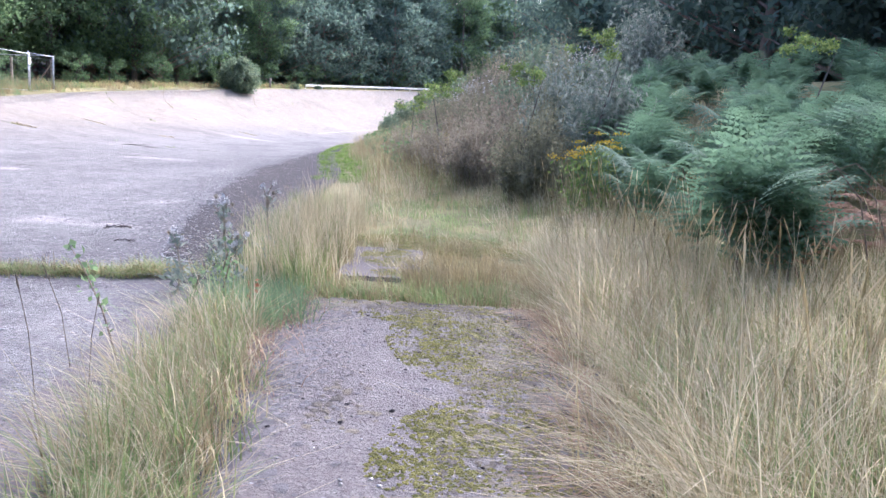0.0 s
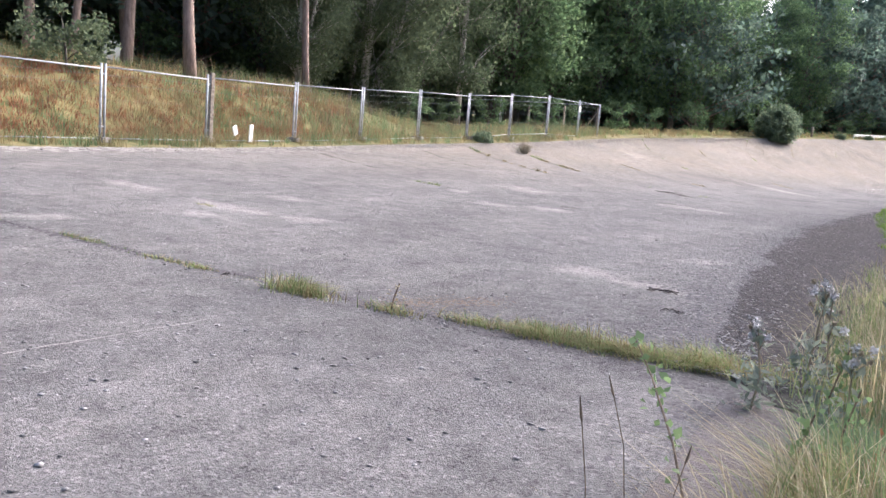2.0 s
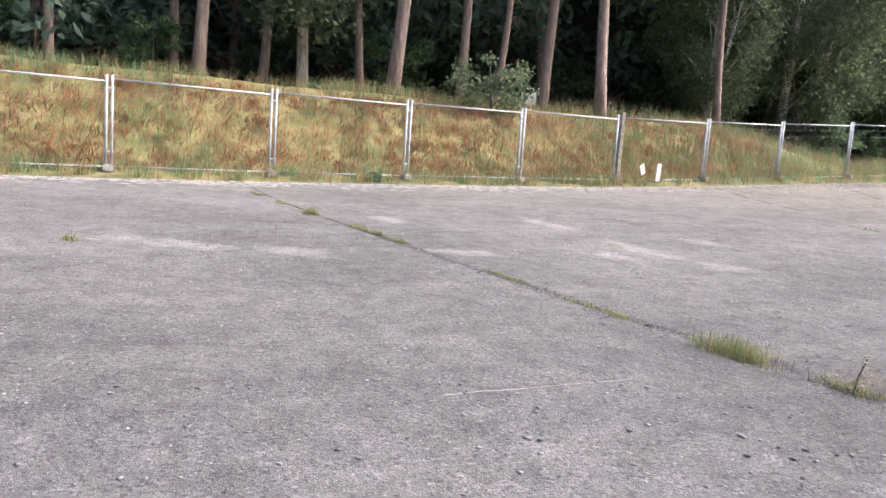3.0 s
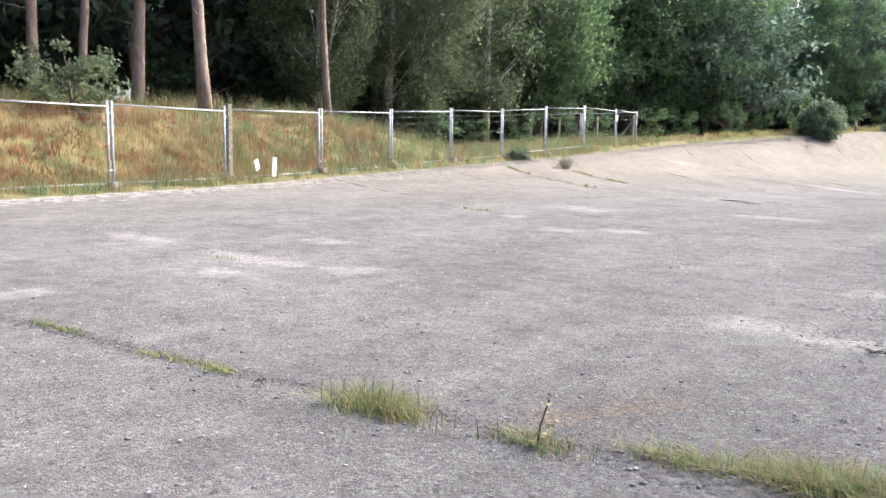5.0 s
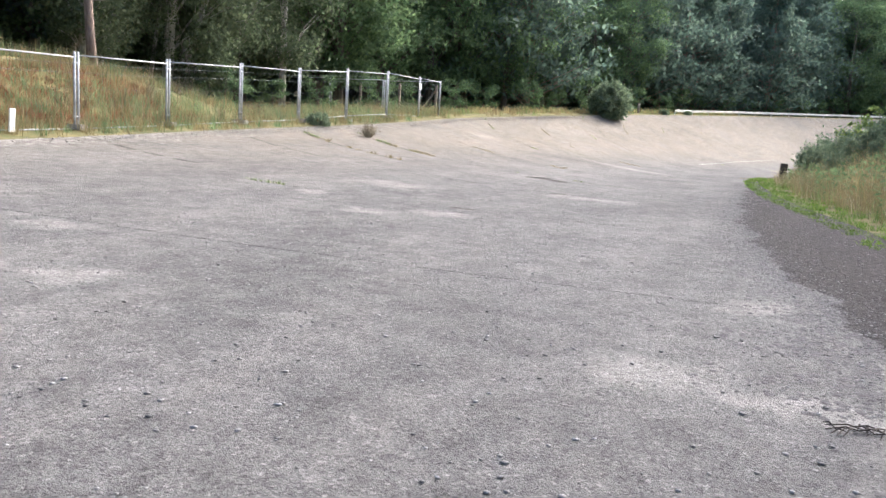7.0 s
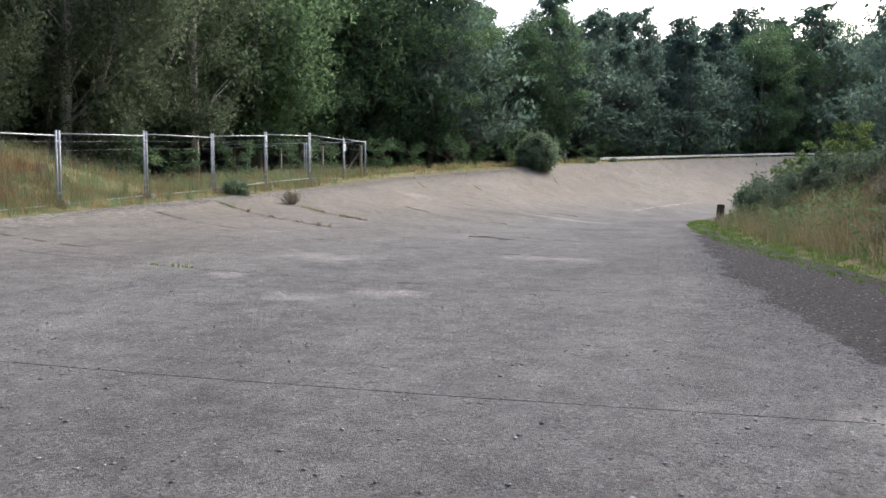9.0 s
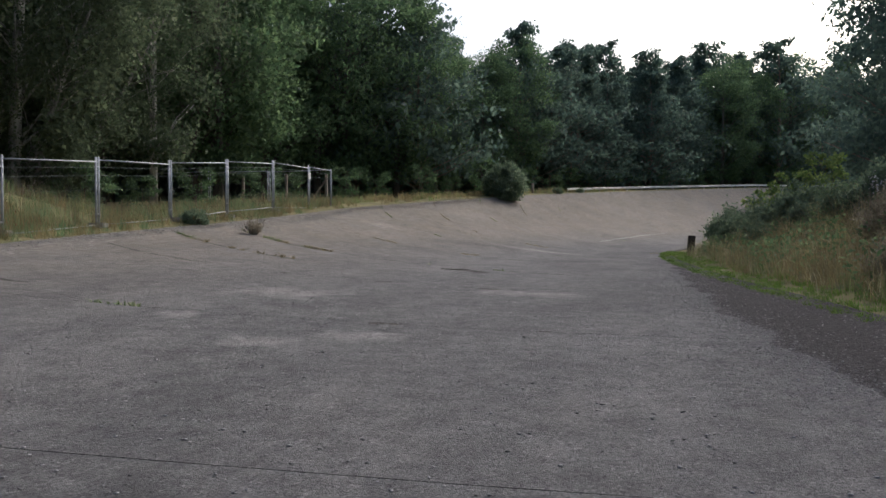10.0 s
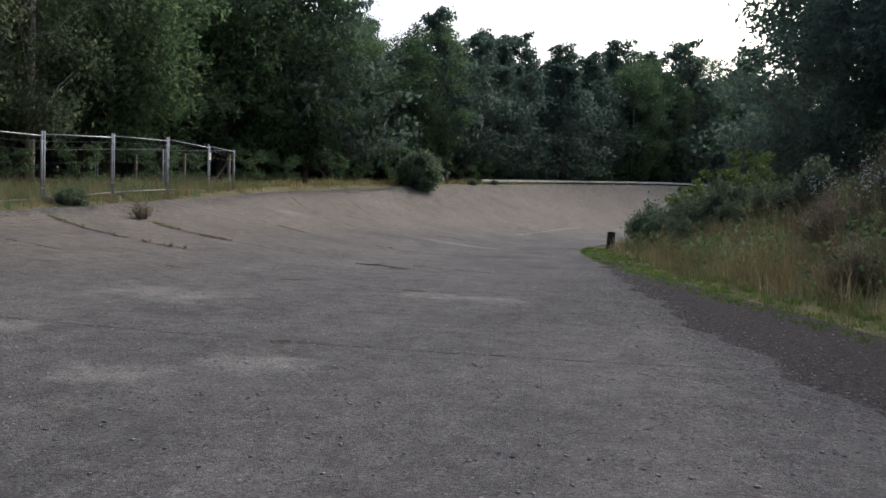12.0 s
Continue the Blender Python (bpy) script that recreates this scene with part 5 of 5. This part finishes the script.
for k, (x, y, h, dx) in enumerate(((-2.0, 3.4, 0.62, -0.06), (-1.85, 3.6, 0.5, 0.05), (-2.1, 3.9, 0.55, -0.1), (1.2, 5.2, 0.95, -0.15), (1.0, 6.2, 0.9, 0.1), (1.6, 4.4, 0.9, -0.2), (0.9, 7.6, 1.0, -0.1), (1.9, 6.8, 1.0, -0.15))):
    z = height_at(x, y)
    me = mesh_of("tall_stalk", *tube_data([(x, y, z), (x + dx * 0.4, y, z + h * 0.55), (x + dx, y, z + h * 0.86), (x + dx * 1.1, y, z + h * 0.9), (x + dx * 1.3, y, z + h)], [0.002, 0.0018, 0.0015, 0.005, 0.001], 5), STALK)
    tagged(new("tall_stalk", me), "single dark dry stalk with a thin seed head", "stalk", "dry stalks")
leafy_shoot([(-4.95, 5.66, 0.0), (-4.93, 5.66, 0.12), (-4.9, 5.68, 0.24)], 16, 0.025, 12, "small dry weed standing in the joint", STRAW)

# ---- fence return, old posts, boards ----
CORNER = [(-24.0, 43.6, 4.16), (-27.6, 43.6, 4.16), (-31.2, 43.6, 4.2), (-34.8, 43.6, 4.2)]
for a, b in zip([POSTS[-1]] + CORNER, CORNER):
    fence_panel(a, b, label="galvanised temporary fence panel turning back towards the wood", round_top=True)
board = tagged(new("notice_board"), "small white notice tied to the fence", "notice")
bm = bmesh.new()
box(bm, (-23.80, 40.88, 3.66), (0.02, 0.24, 0.32))
part("panel", bm, WHITE, board)


def old_post(x, y, h, brace=0):
    thing = tagged(new("fence_post"), "old grey wooden fence post leaning slightly" if not brace else "old grey wooden fence post with a diagonal brace", "post", "old fence posts")
    z = height_at(x, y) - 0.1
    bm = bmesh.new()
    box(bm, (x, y, z + h / 2), (0.13, 0.13, h))
    bmesh.ops.bevel(bm, geom=list(bm.edges), offset=0.012, segments=1, affect="EDGES")
    part("shaft", bm, WOOD, thing)
    if brace:
        part_mesh("brace", mesh_of("brace", *tube([(x, y, z + h * 0.85), (x - 1.0, y - 0.1, z + 0.1)], 0.05, 6), WOOD), thing)


for x, y, b in ((-26.0, 47, 1), (-28.5, 47, 0), (-31.3, 47, 0), (-34.8, 47.2, 0)):
    old_post(x, y, 1.75, b)
old_post(-22.3, 15.75, 2.2)
marker = tagged(new("marker_board"), "upright white marker board standing in the grass", "marker", "white markers")
bm = bmesh.new()
z = height_at(-22.0, 17.07)
box(bm, (-22.0, 17.07, z + 0.34), (0.04, 0.19, 0.56), Euler((0, 0.05, 0.3)).to_matrix())
bmesh.ops.bevel(bm, geom=list(bm.edges), offset=0.008, segments=1, affect="EDGES")
part("panel", bm, WHITE, marker)
sheet = tagged(new("tilted_board"), "tilted broken white board with a dark stripe in the grass", "marker", "white markers")
bm = bmesh.new()
box(bm, (-22.0, 16.46, z + 0.4), (0.05, 0.2, 0.32), Euler((0.5, 0.1, 0.3)).to_matrix())
bmesh.ops.bevel(bm, geom=list(bm.edges), offset=0.012, segments=1, affect="EDGES")
part("panel", bm, WHITE, sheet)

# ---- along the far crest ----
p = outer_point(73.5, 1.0)
post = tagged(new("marker_post"), "short pale post on the far crest", "post")
part_mesh("shaft", mesh_of("shaft", *tube([(p.x, p.y, p.z - 0.1), (p.x, p.y, p.z + 0.85)], 0.11, 8), WOOD, True), post)
rail = tagged(new("guard_rail"), "low pale guard rail along the far crest of the banking", "guard rail")
pts = [outer_point(s, 0.6) + Vector((0, 0, 0.30)) for s in np.arange(79, 150, 1.5)]
v, f = [], []
for q in pts:
    v += [tuple(q + Vector((0, 0, h)) + Vector((o * 0.7, -o * 0.7, 0))) for h, o in ((-0.11, 0), (-0.06, 0.04), (0, 0), (0.06, 0.04), (0.11, 0), (0.11, -0.03), (-0.11, -0.03))]
for k in range(len(pts) - 1):
    f += [(k * 7 + i, k * 7 + (i + 1) % 7, (k + 1) * 7 + (i + 1) % 7, (k + 1) * 7 + i) for i in range(7)]
part_mesh("beam", mesh_of("beam", v, f, RAIL), rail)
for q in pts[::2]:
    part_mesh("post", mesh_of("post", *tube([q - Vector((0, 0, 0.55)), q + Vector((0, 0, 0.1))], 0.06, 6), RAIL), rail)

# ---- squared post at the verge, white line, stick ----
p = Vector((-6.75, 50.0, height_at(-6.75, 50.0)))
bm = bmesh.new()
box(bm, (0, 0, 0.45), (0.34, 0.26, 1.0))
bmesh.ops.bevel(bm, geom=list(bm.edges), offset=0.03, segments=2, affect="EDGES")
bollard = tagged(new("bollard"), "dark weathered square post at the edge of the verge", "bollard")
part("shaft", bm, DARK_WOOD, bollard)
bollard.matrix_basis = pose(p.x, p.y, p.z - 0.05, 2, 3, 15)
v, f = [], []
for k, (s, w) in enumerate(zip(np.linspace(62.5, 82, 12), np.linspace(0.40, 0.5, 12))):
    q = track_point(s, w, 0.012)
    v += [tuple(q - Vector((0.03, 0.03, 0))), tuple(q + Vector((0.03, 0.03, 0)))]
f = [(2 * k, 2 * k + 1, 2 * k + 3, 2 * k + 2) for k in range(11)]
tagged(new("painted_line", mesh_of("painted_line", v, f, WHITE)), "thin white line painted on the banking", "painted line", kind="structure")
for k, (x, y, n, L) in enumerate(((-4.1, 8.8, 16, 0.17), (-6.67, 5.4, 5, 0.1), (-12.6, 28.05, 12, 0.3), (-3.6, 7.9, 8, 0.12))):
    bits = []
    for _ in range(n):
        a, u, w = R.uniform(0, 6.3), R.normal() * L * 0.5, R.normal() * L * 0.25
        d = Vector((math.cos(a), math.sin(a), 0)) * L * R.uniform(0.2, 0.6)
        c = Vector((x + u, y + w, height_at(x, y) + 0.012))
        bits.append(tube_data([c - d, c + Vector((0, 0, 0.02)), c + d], [0.002, 0.005, 0.002], 4))
    tagged(new("twig_litter", mesh_of("twig_litter", *join(bits), DARK_WOOD)), "dark twigs and plant litter lying on the concrete", "litter", kind="stuff")

# dark soil between the moss and at the broken end of the path slab
q = scatter(5200, R, field(-1.3, 0.6, 2.3, 5.75, lambda x, y, r: (y > 5.45 + 0.1 * r.normal() and x > -1.15) or noise.noise(Vector((x * 2.2, y * 1.6, 3))) + 0.9 * (x + 0.06 * (y - 3)) > 0.12 + 0.2 * r.normal()))
q[:, 2] = 0.0375
flakes("path_soil", q, 0.006, 0.035, 0.004, R, SOIL, "dark soil crusts between the moss on the path", "dirt")
# dirt and dead grass caught in the joints of the banking
def seam(s, w0, w1, fill, seed, grass=0.0):
    flat, tufts = [], []
    for w in np.arange(w0, w1, 0.0016):
        if noise.noise(Vector((w * 26, seed, 1.3))) + 0.5 * noise.noise(Vector((w * 80, seed, 4.1))) > fill:
            continue
        p = joint_place(s, w)
        flat.append((p.x + R.normal() * 0.02, p.y + R.normal() * 0.025, p.z + 0.002))
        if grass and R.uniform() < grass and noise.noise(Vector((w * 14, seed, 9.0))) > -0.1:
            tufts += [(p.x + R.normal() * 0.04, p.y + R.normal() * 0.05, p.z) for _ in range(9)]
    if flat:
        flakes("seam_dirt", np.array(flat), 0.03, 0.11, 0.006, R, SEAM, "dark dirt packed into a joint of the banking", "dirt")
    if tufts:
        n = len(tufts) * 2 // 3
        blades("seam_grass", np.array(tufts[:n]), 0.13, 0.012, 1.2, R, OCHRE, "dry grass growing along a joint of the banking", "joint grass", 2)
        blades("seam_grass", np.array(tufts[n:]), 0.13, 0.012, 1.2, R, GREEN_GRASS, "green grass growing along a joint of the banking", "joint grass", 2)


for k, (s, w0, w1, fill, grass) in enumerate(((29.12, 0.66, 0.90, 0.4, 0.55), (29.12, 0.16, 0.66, -0.12, 0.0), (25.9, 0.66, 0.95, 0.1, 0.25), (22.69, 0.70, 0.95, 0.0, 0.0), (22.69, 0.12, 0.6, -0.2, 0.0),
                                              (17.4, 0.72, 0.99, -0.05, 0.0), (46.4, 0.1, 0.9, -0.05, 0.0), (57.0, 0.3, 0.96, 0.12, 0.0), (35.55, 0.15, 0.97, -0.28, 0.0), (41.98, 0.1, 0.97, -0.25, 0.0),
                                              (52.0, 0.15, 0.97, -0.2, 0.0), (63.0, 0.2, 0.97, -0.15, 0.0), (16.26, 0.2, 0.75, -0.4, 0.0))):
    seam(s, w0, w1, fill, 500 + k, grass)
q = [(x + R.normal() * 0.12, y + R.normal() * 0.07, 0.003) for x, y in ((-12.74, 28.14), (-12.3, 28.2), (-11.9, 28.0)) for _ in range(30)]
q = np.array([(x, y, height_at(x, y) + 0.003) for x, y, _ in q])
flakes("seam_dirt", q, 0.02, 0.09, 0.02, R, SEAM, "clump of dark dirt and moss on the concrete", "dirt")
# crumbs of soil and litter along the grassy joint
q = []
for _ in range(3800):
    w = 0.03 + 0.5 * R.uniform() ** 2.2
    p = joint_place(3.4, w)
    q.append((p.x, p.y + R.normal() * (0.10 if w < 0.16 else 0.045), p.z + 0.001))
flakes("joint_crumbs", np.array(q), 0.005, 0.035, 0.006, R, DIRT, "dark crumbs of soil scattered along the grassy joint", "dirt")
q = scatter(620, R, lambda r: (lambda u: (-5.2 + 0.42 * u + r.normal() * 0.10, 5.85 + 1.0 * u + r.normal() * 0.10))(r.uniform()))
q[:, 2] += 0.001
flakes("rusty_crumbs", q, 0.003, 0.018, 0.003, R, RUST, "rust-brown moss crumbs scattered on the concrete", "dirt")
# stones and dead litter on the old path
q = scatter(240, R, field(-1.4, 0.6, 1.2, 5.6))
q[:, 2] = 0.037
pebbles("dark_stones", q, 0.006, 0.02, R, "dark stones lying on the old path", GRAVEL)
q = scatter(5200, R, field(-1.5, 0.75, 1.0, 5.7, lambda x, y, r: abs(abs(x + 0.24 + 0.055 * (y - 3)) - 0.86) < abs(r.normal()) * 0.22))
q[:, 2] = 0.037
flakes("path_dirt", q, 0.006, 0.04, 0.004, R, DIRT, "dark dirt thickening towards the path's edges", "dirt")
q = scatter(2600, R, field(-1.55, 0.8, 1.0, 5.7, lambda x, y, r: abs(abs(x + 0.24 + 0.055 * (y - 3)) - 0.9) < abs(r.normal()) * 0.12))
q[:, 2] = 0.036
blades("thatch", q, 0.12, 0.004, 2.6, R, DRY_FERN, "brown dead grass lying along the path", "grass")

# faint scratch and cracks in the concrete
ground_strip("scratch", wander((-5.37, 3.02), (-5.46, 4.36), 14, 0.006), 0.011, PALE, "faint pale scratch across the concrete", "scratch")
ground_strip("crack", wander((-3.58, 6.5), (-3.89, 9.72), 30, 0.012), 0.012, DIRT, "thin dark crack running along the concrete", "crack")
ground_strip("crack", wander((-3.30, 4.0), (-3.5, 5.6), 18, 0.012), 0.005, DIRT, "thin dark crack running along the concrete", "crack")
# taller grass and leaning birches behind the far end of the fence
q = scatter(9000, R, along(17, 46, 0.7, 7.5, "out"), 0.16)
blades("fence_grass", q[:4200], 0.72, 0.014, 0.6, R, HERB, "tall green grass behind the fence", segs=2)
blades("fence_grass", q[4200:7600], 0.75, 0.012, 0.5, R, OCHRE, "tall ochre grass behind the fence", segs=2)
blades("fence_grass", q[7600:], 0.8, 0.012, 0.4, R, STALK, "dark withered stalks behind the fence", segs=2)
for s, d, k, ax, ay, az in ((30, 11, 0.8, 16, 12, 20), (33, 10.5, 0.85, -6, 24, 70), (34, 10.8, 0.7, 8, 30, 10), (37, 12, 0.8, -10, 27, 200), (27.5, 9.5, 0.6, 4, 18, 300)):
    p = outer_point(s, d)
    copy_thing(KINDS["birch"][0], pose(p.x, p.y, p.z - 0.05, ax, ay, 0) @ Matrix.Rotation(radians(az), 4, "Z") @ Matrix.Diagonal((k, k, k, 1)))["label"] = "slender pale birch leaning out over the grass"


def bare_birch(x, y, h, dx, dy, r, seed):
    """A thin pale trunk leaning out of the wood's edge, with a few bare side branches."""
    rnd = random.Random(seed)
    thing = tagged(new("birch_tree"), "thin pale birch trunk leaning at the edge of the wood", "tree", "woodland trees")
    z = height_at(x, y) - 0.2
    axis = [Vector((x + dx * t ** 1.3, y + dy * t ** 1.3, z + h * t)) for t in (0, 0.2, 0.45, 0.7, 1.0)]
    part_mesh("trunk", mesh_of("trunk", *tube_data(axis, [r * 1.2, r, r * 0.85, r * 0.65, r * 0.3], 8), BIRCH_BARK, True), thing)
    for _ in range(5):
        p = axis[2].lerp(axis[4], rnd.random())
        q = p + Vector((rnd.uniform(-1, 1), rnd.uniform(-1, 1), rnd.uniform(0.3, 0.9)))
        part_mesh("branch", mesh_of("branch", *tube_data([p, p.lerp(q, 0.5) + Vector((0, 0, 0.1)), q], [0.03, 0.02, 0.006], 5), BIRCH_BARK, True), thing)


for k, (x, y, h, dx, dy, r) in enumerate(((-33.4, 31.9, 8.5, 0.8, 0.8, 0.11), (-33.2, 32.2, 7.5, 2.9, 2.8, 0.10), (-33.8, 29.4, 8.0, 1.2, 1.1, 0.10))):
    bare_birch(x, y, h, dx, dy, r, 600 + k)
mound_shrub = broadleaf(1.9, 1.5, 0.08, PALE_LEAF, GREY_BARK, "pale green shrub between the pine trunks", 371, 1500, 0.09, 30, "mound_shrub", 0.04, 0, "shrub")
set_down(mound_shrub, -26.6, 13.3)

# broad-leaved herbs and fluffy seed heads on the inner slope
pts = []
while len(pts) < 5200:
    s, d = R.uniform(18, 46), R.uniform(1.6, 7.5)
    p = inner_point(s, d)
    if noise.noise(Vector((p.x * 0.7, p.y * 0.7, 8))) > 0.0:
        pts.append((p.x, p.y, p.z + R.uniform(0.1, 0.8)))
v, f = leaf_arrays(np.array(pts), 0.075, R, 2.2)
tagged(new("slope_herbs", quads("slope_herbs", v, f, HERB)), "leafy green herbs among the grass of the inner slope", "herbs", kind="stuff")
pts = []
for _ in range(34):
    p = inner_point(R.uniform(19, 33), R.uniform(4.5, 8.5))
    for _ in range(40):
        pts.append((p.x + R.normal() * 0.12, p.y + R.normal() * 0.12, p.z + 1.15 + R.normal() * 0.16))
v, f = leaf_arrays(np.array(pts), 0.045, R, 2.0)
tagged(new("seed_fluff", quads("seed_fluff", v, f, FLUFF)), "grey-white fluffy seed heads above the slope's grass", "seed heads", kind="stuff")
q = scatter(1400, R, along(19, 33, 4.2, 8.8, "in"), 0.14)
blades("willowherb", q, 1.25, 0.014, 0.2, R, STALK, "tall withered willowherb stems on the slope", "herbs", 2)
q = scatter(5200, R, along(14, 44, 1.4, 6.5, "in"), 0.16)
blades("verge_grass", q, 1.0, 0.012, 0.7, R, OCHRE, "tall yellow-brown grass on the inner slope", segs=2)
